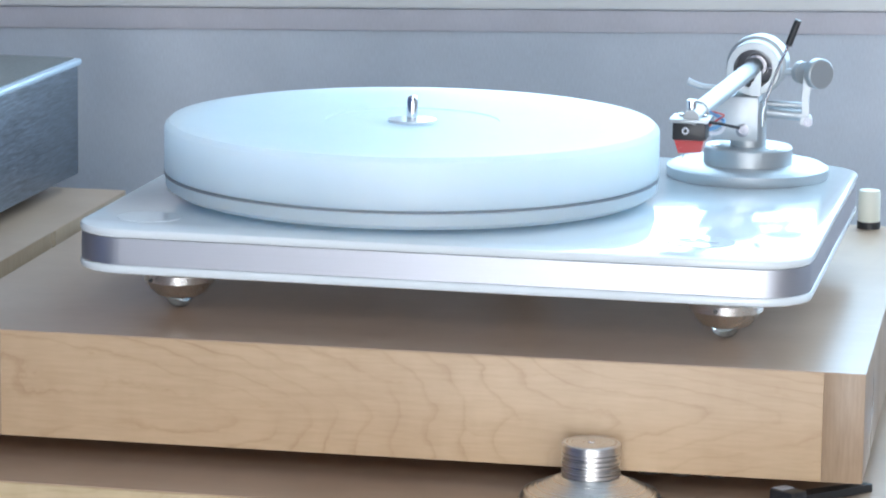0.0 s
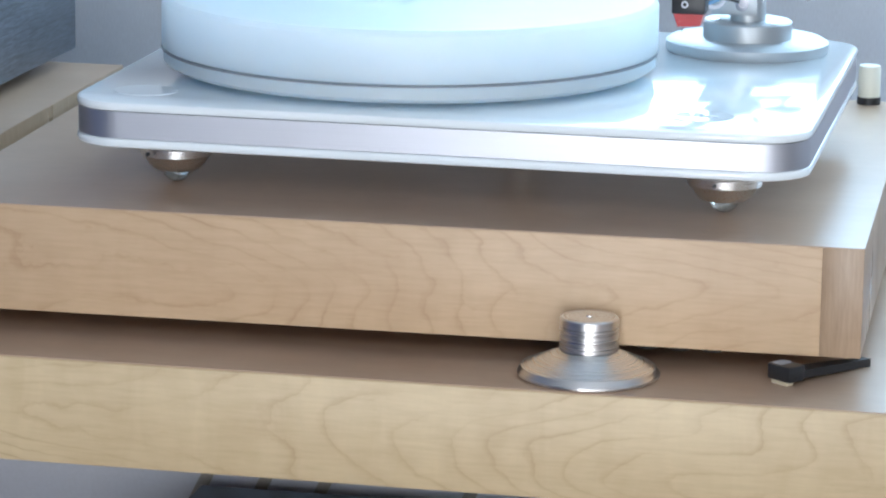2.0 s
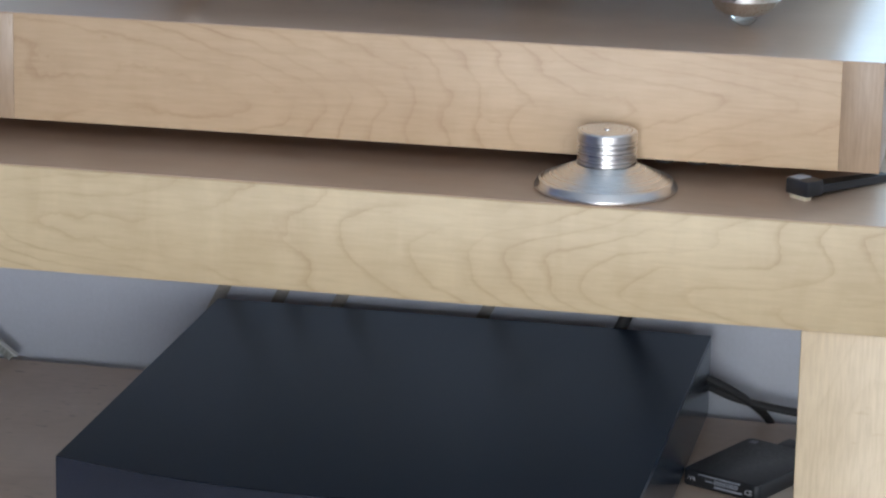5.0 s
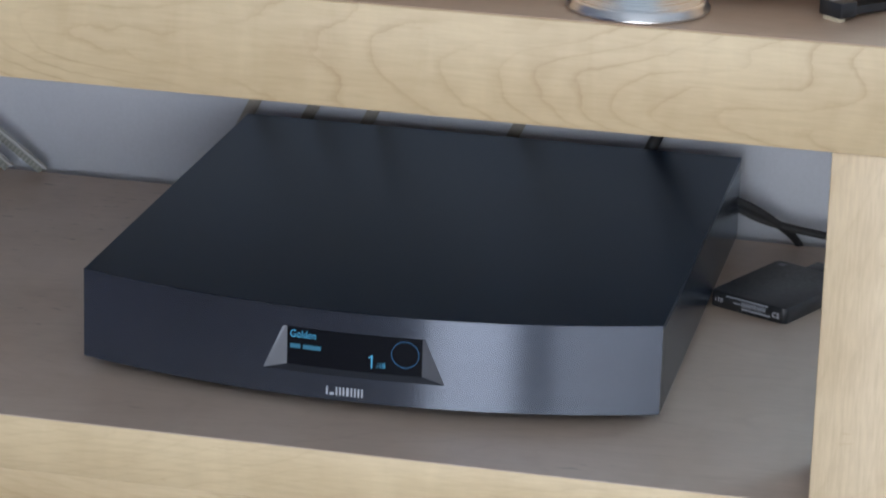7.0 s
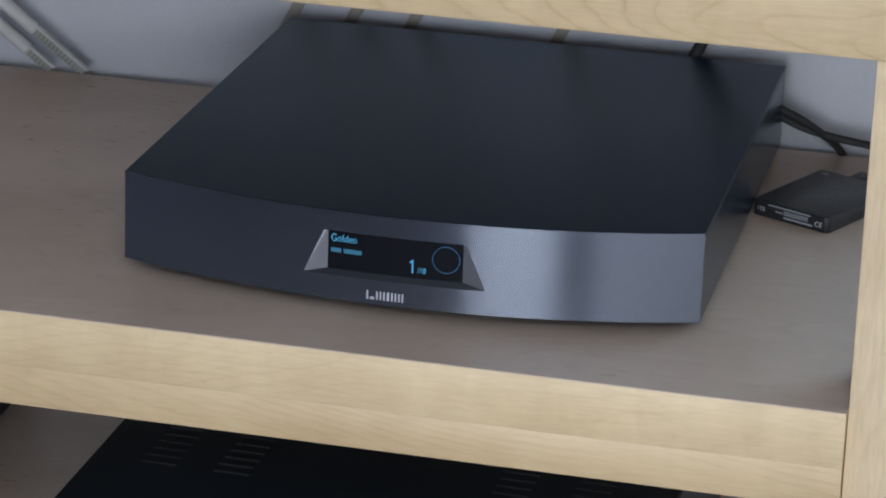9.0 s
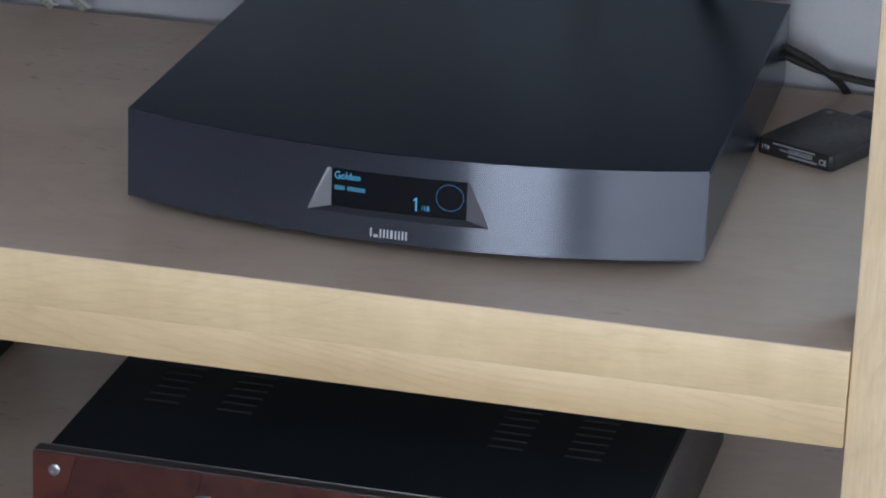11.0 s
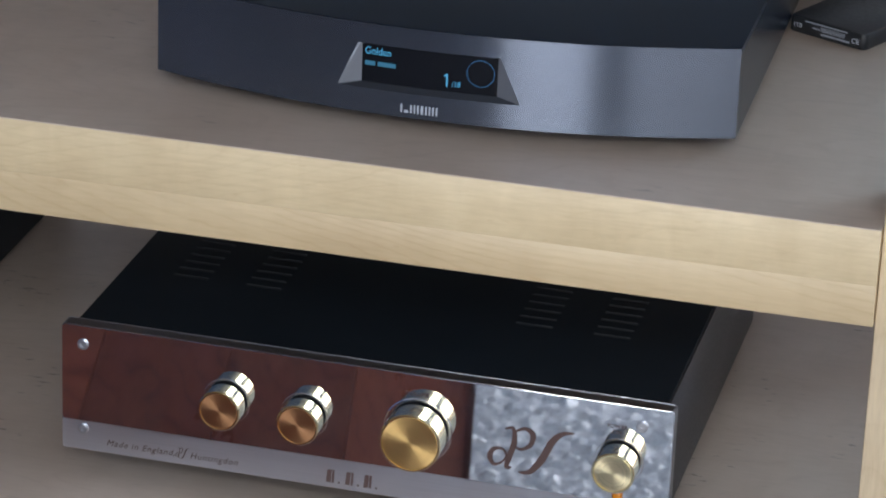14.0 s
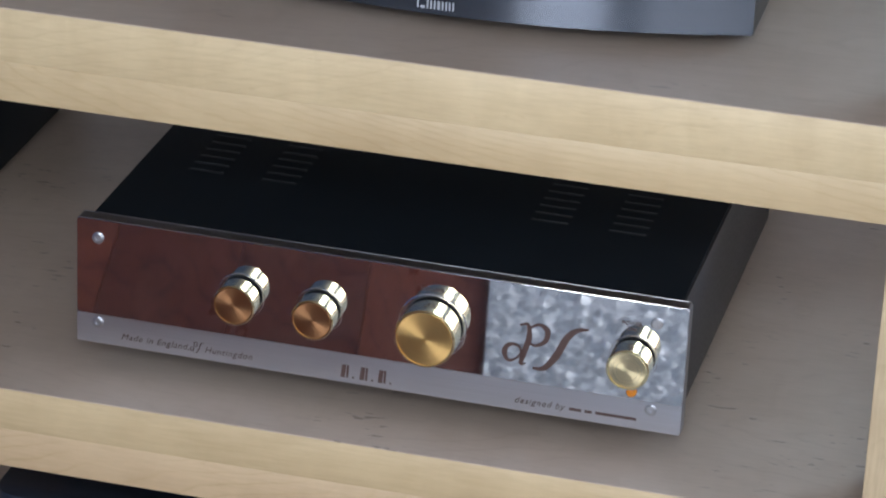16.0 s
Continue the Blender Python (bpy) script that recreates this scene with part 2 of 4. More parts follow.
BLACK = plain("black_plastic", (0.018, 0.019, 0.022), 0.4, var=0.15)
RUBBER = plain("black_rubber", (0.02, 0.02, 0.022), 0.65, var=0.2)
RED = plain("red_plastic", (0.42, 0.025, 0.03), 0.25, var=0.1, coat=0.4)
CREAM = plain("cream_bristle", (0.72, 0.62, 0.45), 0.8, grain=0.5, grain_scale=(300, 300, 20))
IVORY = plain("ivory_plastic", (0.74, 0.74, 0.64), 0.45, var=0.04)
ANODISED = plain("blue_black_anodised", (0.002, 0.011, 0.030), 0.33, 0.2, grain=0.25, grain_scale=(300, 300, 300), var=0.05)
ANODISED_SIDE = plain("smooth_anodised_side", (0.004, 0.011, 0.026), 0.22, 0.2, grain=0.2, grain_scale=(300, 300, 300), var=0.05)
FRONT_ALU = brushed("brushed_front", (0.094, 0.106, 0.134), 0.26, 1.0, "UP", (3, 3, 420), soft=True)
FRONT_ALU.node_tree.nodes["Principled BSDF"].inputs["Metallic"].default_value = 0.75
# recess ledge coloured near black for the dark it reflects
LEDGE = plain("ledge_dark_reflection", (0.012, 0.014, 0.020), 0.35, 0.2)
BAR_CYAN = glow("dim_cyan_bar", (0.08, 0.42, 0.72), 0.28)
RING_BLUE = glow("dim_blue_ring", (0.05, 0.28, 0.65), 0.35)
DARK_SLAB = plain("dark_reflection_slab", (0.035, 0.042, 0.058), 0.9, grain=0.5, grain_scale=(30, 30, 30), var=0.2, bump_s=0.3)
RECESS_ALU = plain("recess_aluminium", (0.17, 0.18, 0.205), 0.5, 0.6, grain=0.2)
SCREEN = plain("black_screen_glass", (0.006, 0.006, 0.008), 0.06, 0.0, var=0.1, coat=0.5)
CYAN = glow("cyan_display", (0.09, 0.48, 0.85), 0.75)
PALE_PRINT = plain("pale_print", (0.62, 0.64, 0.70), 0.5, var=0.03)
PRINT_GREY = plain("grey_print", (0.36, 0.38, 0.43), 0.5, var=0.03)
CASE_BLACK = plain("black_powder_coat", (0.008, 0.012, 0.017), 0.5, 0.0, grain=0.3, grain_scale=(500, 500, 500), var=0.1, bump_s=0.04)
CASE_SIDE = plain("dark_grey_case", (0.030, 0.028, 0.032), 0.45, 0.2, grain=0.25, var=0.1)
MIRROR_PLATE = plain("chromed_plate", (0.82, 0.82, 0.84), 0.025, 1.0, var=0.01)
SATIN_STRIP = brushed("satin_strip", (0.62, 0.62, 0.67), 0.35, 0.3, "Z", (10, 10, 1200))
SCREW_STEEL = plain("satin_screw_steel", (0.5, 0.5, 0.53), 0.4, 1.0, grain=0.2)
EDGE_STEEL = plain("dark_steel_edge", (0.30, 0.30, 0.33), 0.35, 1.0, grain=0.2)
GOLD = plain("polished_brass", (0.92, 0.81, 0.52), 0.15, 1.0, var=0.03)
GOLD_FACE = brushed("brass_face", (0.95, 0.62, 0.24), 0.32, 0.75, "Z", turned=True)
# the same brass, recoloured browner and paler for what these faces reflect
FLOOR_REFLECT_FACE = brushed("brass_face_floor_reflection", (0.60, 0.31, 0.15), 0.34, 0.7, "Z", turned=True)
PALE_REFLECT_FACE = brushed("brass_face_pale_reflection", (0.86, 0.72, 0.44), 0.30, 0.8, "Z", turned=True)
BROWN_PRINT = plain("dark_brown_print", (0.075, 0.04, 0.035), 0.5, var=0.05)
AMBER = plain("amber_lens", (0.65, 0.22, 0.02), 0.2, var=0.1, coat=0.5)
AMP_SIDE = plain("grained_grey_metal", (0.125, 0.14, 0.17), 0.42, 0.4, lo_grain=0.3, grain=1.0, grain_scale=(90, 10, 160), var=0.1, bump_s=0.2)
AMP_TOP = plain("grey_amp_top", (0.16, 0.16, 0.15), 0.5, 0.2, grain=0.2)
AMP_TRIM = plain("pale_blue_trim", (0.62, 0.72, 0.82), 0.4, 0.6, var=0.04)
NAVY = plain("navy_black_case", (0.018, 0.024, 0.038), 0.35, 0.1, var=0.08)
TAUPE = plain("taupe_webbing", (0.36, 0.335, 0.30), 0.85, grain=0.5, grain_scale=(80, 80, 200), bump_s=0.2)
WEB_GREY = plain("grey_green_webbing", (0.36, 0.37, 0.34), 0.85, grain=0.5, grain_scale=(200, 80, 80), bump_s=0.2)
WEB_DARK = plain("grey_stitching", (0.25, 0.26, 0.24), 0.85)
SLOT = plain("dark_slot", (0.003, 0.003, 0.004), 0.7)
SLOT_GLINT = plain("slot_glint", (0.075, 0.085, 0.10), 0.35)
WEB_PALE = plain("pale_grey_bar", (0.55, 0.56, 0.55), 0.6, var=0.05)
WIRE_RED = plain("red_wire", (0.5, 0.06, 0.06), 0.4)
BELT = plain("grey_belt", (0.20, 0.23, 0.27), 0.6)
WIRE_BLUE = plain("blue_wire", (0.15, 0.35, 0.6), 0.4)

for soft_mat, depth in ((PLATTER_MAT, 0.11),):
    sock = soft_mat.node_tree.nodes["Principled BSDF"].inputs
    sock["Subsurface Weight"].default_value = 1.0
    sock["Subsurface Radius"].default_value = (0.8, 0.9, 1.0)
    sock["Subsurface Scale"].default_value = depth
CASE_BLACK.node_tree.nodes["Principled BSDF"].inputs["Specular IOR Level"].default_value = 0.16
ANODISED.node_tree.nodes["Principled BSDF"].inputs["Specular IOR Level"].default_value = 0.40
for dyed in (ANODISED, ANODISED_SIDE):
    dyed.node_tree.nodes["Principled BSDF"].inputs["Specular Tint"].default_value = (0.62, 0.82, 1.0, 1)
FLOOR_MAT.node_tree.nodes["Principled BSDF"].inputs["Specular IOR Level"].default_value = 0.16

# ---- builders ----


GROW = 1.0168


def upper(x, y, z):
    """The place of a thing in the upper group, set further back by scaling about the camera to fit its view."""
    return 0.616 + GROW * (x - 0.616), -1.760 + GROW * (y + 1.760), 0.738 + GROW * (z - 0.738)


def thing(name, x, y, z, yaw=0.0, label="", category="", group="", kind="", size=1.0):
    ob = new(name)
    ob.empty_display_size = 0.02
    ob.matrix_world = pose(x, y, z + Z0, 0, 0, yaw) @ Matrix.Diagonal((size, size, size, 1))
    return tagged(ob, label, category, group, kind)


def finish(bm, name, mat, smooth=35):
    bmesh.ops.recalc_face_normals(bm, faces=bm.faces)
    me = bpy.data.meshes.new(name)
    bm.to_mesh(me)
    bm.free()
    me.materials.append(mat)
    if smooth:
        me.polygons.foreach_set("use_smooth", [True] * len(me.polygons))
        me.set_sharp_from_angle(angle=radians(smooth))
    return me


def part(name, bm, mat, parent, label="", at=None, smooth=35):
    ob = new(name, finish(bm, name, mat, smooth))
    ob.parent = parent
    if at is not None:
        ob.matrix_basis = at
    return tagged(ob, label)


def solid(name, bm, mat, label, category="", kind="structure", at=None):
    ob = new(name, finish(bm, name, mat))
    ob.matrix_world = at if at is not None else pose(0, 0, Z0)
    return tagged(ob, label, category, "", kind)


def box(x0, x1, y0, y1, z0, z1, bevel=0.0, seg=2, bm=None):
    bm = bm or bmesh.new()
    made = bmesh.ops.create_cube(bm, size=1)["verts"]
    for v in made:
        v.co = Vector(((x0 + x1) / 2 + v.co.x * (x1 - x0), (y0 + y1) / 2 + v.co.y * (y1 - y0), (z0 + z1) / 2 + v.co.z * (z1 - z0)))
    if bevel:
        bmesh.ops.bevel(bm, geom=list({e for v in made for e in v.link_edges}), offset=bevel, segments=seg, profile=0.5, affect="EDGES")
    return bm


def lathe(profile, seg=64, bm=None, close=True):
    """Turn a profile of (radius, z) about the z axis."""
    bm = bm or bmesh.new()
    rings = []
    for r, z in profile:
        if r < 1e-6:
            rings.append([bm.verts.new((0, 0, z))])
        else:
            rings.append([bm.verts.new((r * math.cos(2 * math.pi * i / seg), r * math.sin(2 * math.pi * i / seg), z)) for i in range(seg)])
    for a, b in zip(rings, rings[1:]):
        for i in range(seg):
            j = (i + 1) % seg
            if len(a) == 1 and len(b) > 1:
                bm.faces.new((a[0], b[i], b[j]))
            elif len(b) == 1 and len(a) > 1:
                bm.faces.new((a[i], a[j], b[0]))
            elif len(a) > 1:
                bm.faces.new((a[i], a[j], b[j], b[i]))
    for ring in (rings[0], rings[-1]):
        if len(ring) > 1 and close:
            bm.faces.new(ring)
    return bm


def rounded_slab(x0, x1, y0, y1, z0, z1, r, edge=0.0, seg=10):
    """A slab with round corners in plan and soft top and bottom edges."""
    bm = bmesh.new()
    steps = [(z0, edge), (z0 + edge * 0.3, edge * 0.3), (z0 + edge, 0), (z1 - edge, 0), (z1 - edge * 0.3, edge * 0.3), (z1, edge)] if edge else [(z0, 0), (z1, 0)]
    rings = []
    for z, inset in steps:
        ring = []
        for cx, cy, a0 in ((x1 - r, y1 - r, 0), (x0 + r, y1 - r, 90), (x0 + r, y0 + r, 180), (x1 - r, y0 + r, 270)):
            for i in range(seg + 1):
                a = radians(a0 + 90 * i / seg)
                ring.append(bm.verts.new((cx + (r - inset) * math.cos(a), cy + (r - inset) * math.sin(a), z)))
        rings.append(ring)
    n = len(rings[0])
    for a, b in zip(rings, rings[1:]):
        for i in range(n):
            bm.faces.new((a[i], a[(i + 1) % n], b[(i + 1) % n], b[i]))
    bm.faces.new(rings[0])
    bm.faces.new(rings[-1])
    return bm


def prism(outline, z0, z1, bm=None, to=None):
    """An outline in the local x, y plane, extruded from z0 to z1; to: a matrix."""
    bm = bm or bmesh.new()
    to = to or Matrix()
    a = [bm.verts.new(to @ Vector((x, y, z0))) for x, y in outline]
    b = [bm.verts.new(to @ Vector((x, y, z1))) for x, y in outline]
    n = len(a)
    for i in range(n):
        bm.faces.new((a[i], a[(i + 1) % n], b[(i + 1) % n], b[i]))
    bm.faces.new(a)
    bm.faces.new(b)
    return bm


def tube(points, radius, seg=10, bm=None, smooth=6):
    """A round rod or cable along smoothed points."""
    bm = bm or bmesh.new()
    pts = [Vector(q) for q in points]
    path = []
    if len(pts) > 2 and smooth > 1:
        ext = [2 * pts[0] - pts[1]] + pts + [2 * pts[-1] - pts[-2]]
        for i in range(1, len(ext) - 2):
            for k in range(smooth):
                t = k / smooth
                a, b, c, d = ext[i - 1:i + 3]
                path.append(0.5 * (2 * b + (c - a) * t + (2 * a - 5 * b + 4 * c - d) * t * t + (3 * b - a - 3 * c + d) * t ** 3))
        path.append(pts[-1])
    else:
        path = pts
    rings = []
    side = None
    for i, q in enumerate(path):
        way = (path[min(i + 1, len(path) - 1)] - path[max(i - 1, 0)]).normalized()
        side = way.orthogonal().normalized() if side is None else (side - way * side.dot(way)).normalized()
        up = way.cross(side)
        r = radius[0] + (radius[1] - radius[0]) * i / (len(path) - 1) if isinstance(radius, tuple) else radius
        rings.append([bm.verts.new(q + r * (math.cos(2 * math.pi * k / seg) * side + math.sin(2 * math.pi * k / seg) * up)) for k in range(seg)])
    for a, b in zip(rings, rings[1:]):
        for k in range(seg):
            bm.faces.new((a[k], a[(k + 1) % seg], b[(k + 1) % seg], b[k]))
    bm.faces.new(rings[0])
    bm.faces.new(rings[-1])
    return bm


def moved(bm, m):
    bmesh.ops.transform(bm, matrix=m, verts=bm.verts)
    return bm


def lettering(text, size, depth=0.0002, shear=0.0, spacing=1.0, align="LEFT", thin=0.0):
    """A bmesh of raised letters in the built-in font, in the x, z plane, facing -y."""
    cu = bpy.data.curves.new("text", "FONT")
    cu.body, cu.size, cu.extrude, cu.shear, cu.space_character, cu.align_x, cu.resolution_u, cu.offset = text, size, depth, shear, spacing, align, 3, -thin
    ob = bpy.data.objects.new("text", cu)
    scene.collection.objects.link(ob)
    bpy.context.view_layer.update()
    me = bpy.data.meshes.new_from_object(ob.evaluated_get(bpy.context.evaluated_depsgraph_get()))
    bpy.data.objects.remove(ob)
    bm = bmesh.new()
    bm.from_mesh(me)
    bpy.data.meshes.remove(me)
    return moved(bm, Matrix.Rotation(radians(90), 4, "X"))


# ---- the room ----
RX0, RX1, RY0, RY1, FLOOR, CEIL = -2.6, 3.4, -4.0, 0.850, -Z0, 1.95
floor = solid("floor", box(RX0, RX1, RY0, RY1 + 0.3, FLOOR - 0.1, FLOOR - 0.006), FLOOR_MAT, "dark red-brown polished mahogany board floor", "floor")
board_mesh = finish(box(-0.0597, 0.0597, -1.0, 1.0, -0.007, 0.0), "floor_board", FLOOR_MAT)
random.seed(11)
laid = pose(0, -1.5, 0, 0, 0, -13)
for i in range(38):
    start = random.random() * 1.2
    for j in range(3):
        spot = laid @ Vector((-2.0 + 0.12 * i, -2.6 + 2.001 * j + start, 0))
        near, far = max(spot.y - 0.98, -3.84), min(spot.y + 0.98, RY1 - 0.02)
        if abs(spot.x) > 2.3 or far - near < 0.15:
            continue
        shift = (near + far) / 2 - spot.y
        ob = new("floor_board", board_mesh)
        ob.parent = floor
        ob.matrix_basis = pose(spot.x + shift * 0.2309, spot.y + shift, FLOOR, 0, 0, -13) @ Matrix.Diagonal((1, (far - near) / 1.96, 1, 1))
# unseen ceiling, left open where the added fill lamp hangs
top = box(RX0, RX1, RY0, -3.75, CEIL, CEIL + 0.1)
box(RX0, RX1, -2.65, RY1 + 0.3, CEIL, CEIL + 0.1, bm=top)
box(RX0, 0.25, -3.75, -2.65, CEIL, CEIL + 0.1, bm=top)
box(1.55, RX1, -3.75, -2.65, CEIL, CEIL + 0.1, bm=top)
solid("ceiling", top, CEIL_MAT, "unseen white ceiling with an opening added for the fill lamp", "ceiling")
wall = box(RX0 - 0.15, RX0, RY0 - 0.15, RY1 + 0.3, FLOOR, CEIL)
solid("wall_west", wall, WEST_WALL, "unseen side wall, dark blue to tint the streamer's reflection", "wall")
solid("wall_east", box(RX1, RX1 + 0.15, RY0 - 0.15, RY1 + 0.3, FLOOR, CEIL), WALL_MAT, "plain grey painted side wall", "wall")
wall = box(RX0, RX1, RY1, RY1 + 0.15, FLOOR, 0.447)
box(RX0, 0.05, RY1, RY1 + 0.15, 0.447, CEIL, bm=wall)
box(1.6, RX1, RY1, RY1 + 0.15, 0.447, CEIL, bm=wall)
box(0.05, 1.6, RY1, RY1 + 0.15, 1.66, CEIL, bm=wall)
solid("wall_north", wall, BLIND_MAT, "grey finely ribbed wall covering under the window", "wall")
wall = box(RX0, 0.11, RY0 - 0.15, RY0, FLOOR, CEIL)
box(2.95, RX1, RY0 - 0.15, RY0, FLOOR, CEIL, bm=wall)
box(0.11, 2.95, RY0 - 0.15, RY0, 1.13, CEIL, bm=wall)
box(1.05, 1.43, RY0 - 0.15, RY0, FLOOR, 1.13, bm=wall)
solid("wall_south", wall, DARK_WALL, "unseen wall with two window openings, blue-grey for the streamer's reflection", "wall")
for n, (wx0, wx1) in enumerate(((0.11, 1.05), (1.43, 2.95))):
    win = solid(f"window_{n + 1}", box(wx0 - 0.03, wx0 + 0.02, -3.91, -3.86, FLOOR, 1.16, 0.003), WHITE_PAINT, "tall white framed window with glazing bars", "window")
    part("frame_side", box(wx1 - 0.02, wx1 + 0.03, -3.91, -3.86, FLOOR, 1.16, 0.003), WHITE_PAINT, win)
    part("frame_head", box(wx0 + 0.0205, wx1 - 0.0205, -3.91, -3.86, 1.11, 1.16, 0.003), WHITE_PAINT, win)
    part("frame_foot", box(wx0 + 0.0205, wx1 - 0.0205, -3.91, -3.86, FLOOR, FLOOR + 0.07, 0.003), WHITE_PAINT, win)
    for k in range(3):
        part("glazing_bar", box(wx0 + 0.0205, wx1 - 0.0205, -3.905, -3.875, -0.17 + 0.41 * k, -0.145 + 0.41 * k, 0.002), WHITE_PAINT, win)
sill = box(-0.9, 1.65, -0.008, 0.16, 0.0, 0.03, 0.004)
solid("window_sill", sill, WHITE_PAINT, "white painted window sill with a rounded edge", "sill", at=pose(0, RY1, Z0 + 0.4377) @ pose(0, 0, 0, 0, -1.65, 0))
BAND = plain("pinkish_grey_band", (0.60, 0.585, 0.63), 0.8, grain=0.2, grain_scale=(220, 220, 30), var=0.05)
solid("trim", box(-0.9, 1.65, -0.003, 0.0, -0.0178, -0.0005, 0.001), BAND, "thin pinkish grey band under the window sill", "trim", at=pose(0, RY1, Z0 + 0.4377) @ pose(0, 0, 0, 0, -1.65, 0))

# ---- the rack ----
rack = thing("hifi_rack", 0.2, 0.25, FLOOR, 0, "pale maple hi-fi rack with thick open shelves", "rack")
R0 = (0.2, 0.25, FLOOR)


def rack_part(name, x0, x1, y0, y1, z0, z1, mat, bevel=0.0012, label=""):
    return part(name, moved(box(x0, x1, y0, y1, z0, z1, bevel), Matrix.Translation((-R0[0], -R0[1], -R0[2]))), mat, rack, label)


S1, S2, S3, S4 = 0.2635, 0.0, -0.2485, -0.47
PX = 0.4477
VN = 0.0006  # thickness of the top sheet whose colour carries the light's tone
rack_part("shelf", -0.75, PX + 0.062, 0.0, 0.542, S1 - 0.0605, S1 - VN, MAPLE_SHELF)
rack_part("shelf_top_tone", -0.75, PX + 0.062, 0.0012, 0.542, S1 - VN, S1, DULLED_TOP, 0, "maple top surface, toned in colour for the light on it")
for low, high, thick, cut, stuff in ((S2 - 0.0583, S2, 0.0583, 0.42, (MAPLE_MIDDLE_LOW, MAPLE_MIDDLE)), (S3 - 0.0535, S3, 0.0535, 0.48, (MAPLE_LOWER, MAPLE_MIDDLE_LOW)), (S4 - 0.055, S4, 0.055, 0.5, (MAPLE_LOWER, MAPLE_LOWER))):
    seam = low + thick * cut
    rack_part("shelf", -0.62, PX - 0.0005, 0.0, 0.455, seam, high - VN, stuff[1], 0.0003)
    rack_part("shelf_core", -0.62, PX - 0.0005, 0.0002, 0.455, low, seam, stuff[0], 0.0003, "glued lower layer")
    rack_part("shelf_top_tone", -0.62, PX - 0.0005, 0.0003, 0.455, high - VN, high, GREYED_TOP, 0, "maple top surface, toned in colour for the light on it")
rack_part("post", PX, PX + 0.06, 0.0045, 0.065, FLOOR, S1 - 0.0612, MAPLE_POST)
rack_part("post", PX, PX + 0.06, 0.395, 0.455, FLOOR, S1 - 0.0612, MAPLE_POST)
rack_part("post", -0.70, -0.64, 0.0045, 0.065, FLOOR, S1 - 0.0612, MAPLE_POST)
rack_part("post", -0.70, -0.64, 0.395, 0.455, FLOOR, S1 - 0.0612, MAPLE_POST)
solid("wall_panel", box(-1.2, 1.2, 0.472, 0.56, FLOOR, S1 - 0.0615), PANEL_MAT, "smooth light grey panel behind the rack", "wall")

# ---- platforms on the top shelf ----


def platform(name, x, y, yaw, width, depth, high, z, label, far=0.0223):
    ob = thing(name, *upper(x, y, z), yaw, label, "platform", "platforms on the rack", size=GROW)
    w = 0.0223
    part("board", box(-width + far, -w, 0, depth, 0.0, high - 0.0006, 0.0004), MAPLE_BLOCK, ob)
    part("top_tone", box(-width, 0.0, 0.0004, depth, high - 0.0006, high), DULLED_TOP, ob, "maple top surface, toned in colour for the light on it")
    part("end_cap", box(-w, 0, 0, depth, 0.0, high - 0.0006, 0.0004), MAPLE_END, ob, "darker end-grain edge strip, its colour deepened for the shaded side")
    part("end_cap", box(-width, -width + far, 0, depth, 0.0, high - 0.0006, 0.0004), MAPLE_END, ob, "darker end-grain edge strip, its colour deepened for the shaded side")
    for fx in (-0.08, -width + 0.08):
        for fy in (0.09, depth - 0.06):
            part("rubber_foot", moved(lathe([(0.017, 0), (0.02, 0.004), (0.02, -0.010), (0.016, -0.0130)][::-1], 24), Matrix.Translation((fx, fy, 0))), RUBBER, ob, "short black rubber foot")
    for fx in (-0.118, -0.100, -0.082):
        part("felt_pad", moved(lathe([(0, -0.0045), (0.0055, -0.0045), (0.006, -0.0035), (0.006, 0.001), (0, 0.001)], 20), Matrix.Translation((fx, 0.018, 0))), RUBBER, ob, "small dark pad")
    return ob


BZ = 0.3451
platform("maple_platform", 0.4828, 0.0324, 1.15, 0.5290, 0.465, 0.0607, BZ - 0.0607, "thick pale maple isolation platform under the turntable", 0.0455)
platform("maple_platform", -0.066, 0.05, 0.6, 0.5065, 0.445, 0.0607, BZ - 0.0607, "thick maple isolation platform under the dark amplifier")

# ---- turntable ----
TT = (0.0, 0.0, BZ)
tt = thing("turntable", *upper(0.241, 0.2165, BZ), 0, "white turntable with frosted platter on a maple platform", "turntable", size=GROW)
PT = 0.402 - BZ
cx, cy = 0.241, 0.2165
X0, X1, Y0, Y1 = 0.0315 - cx, 0.449 - cx, 0.043 - cy, 0.39 - cy
part("top_layer", rounded_slab(X0, X1, Y0, Y1, PT - 0.0055, PT, 0.032, 0.002), PLINTH_WHITE, tt, "glossy white upper plinth layer")
part("metal_band", rounded_slab(X0 + 0.0008, X1 - 0.0008, Y0 + 0.0008, Y1 - 0.0008, PT - 0.0205, PT - 0.0055, 0.031), ALU_BAND, tt, "brushed aluminium plinth band")
part("bottom_layer", rounded_slab(X0, X1, Y0, Y1, PT - 0.026, PT - 0.0205, 0.032, 0.002), PLINTH_WHITE, tt, "white lower plinth layer")
PB = PT - 0.026


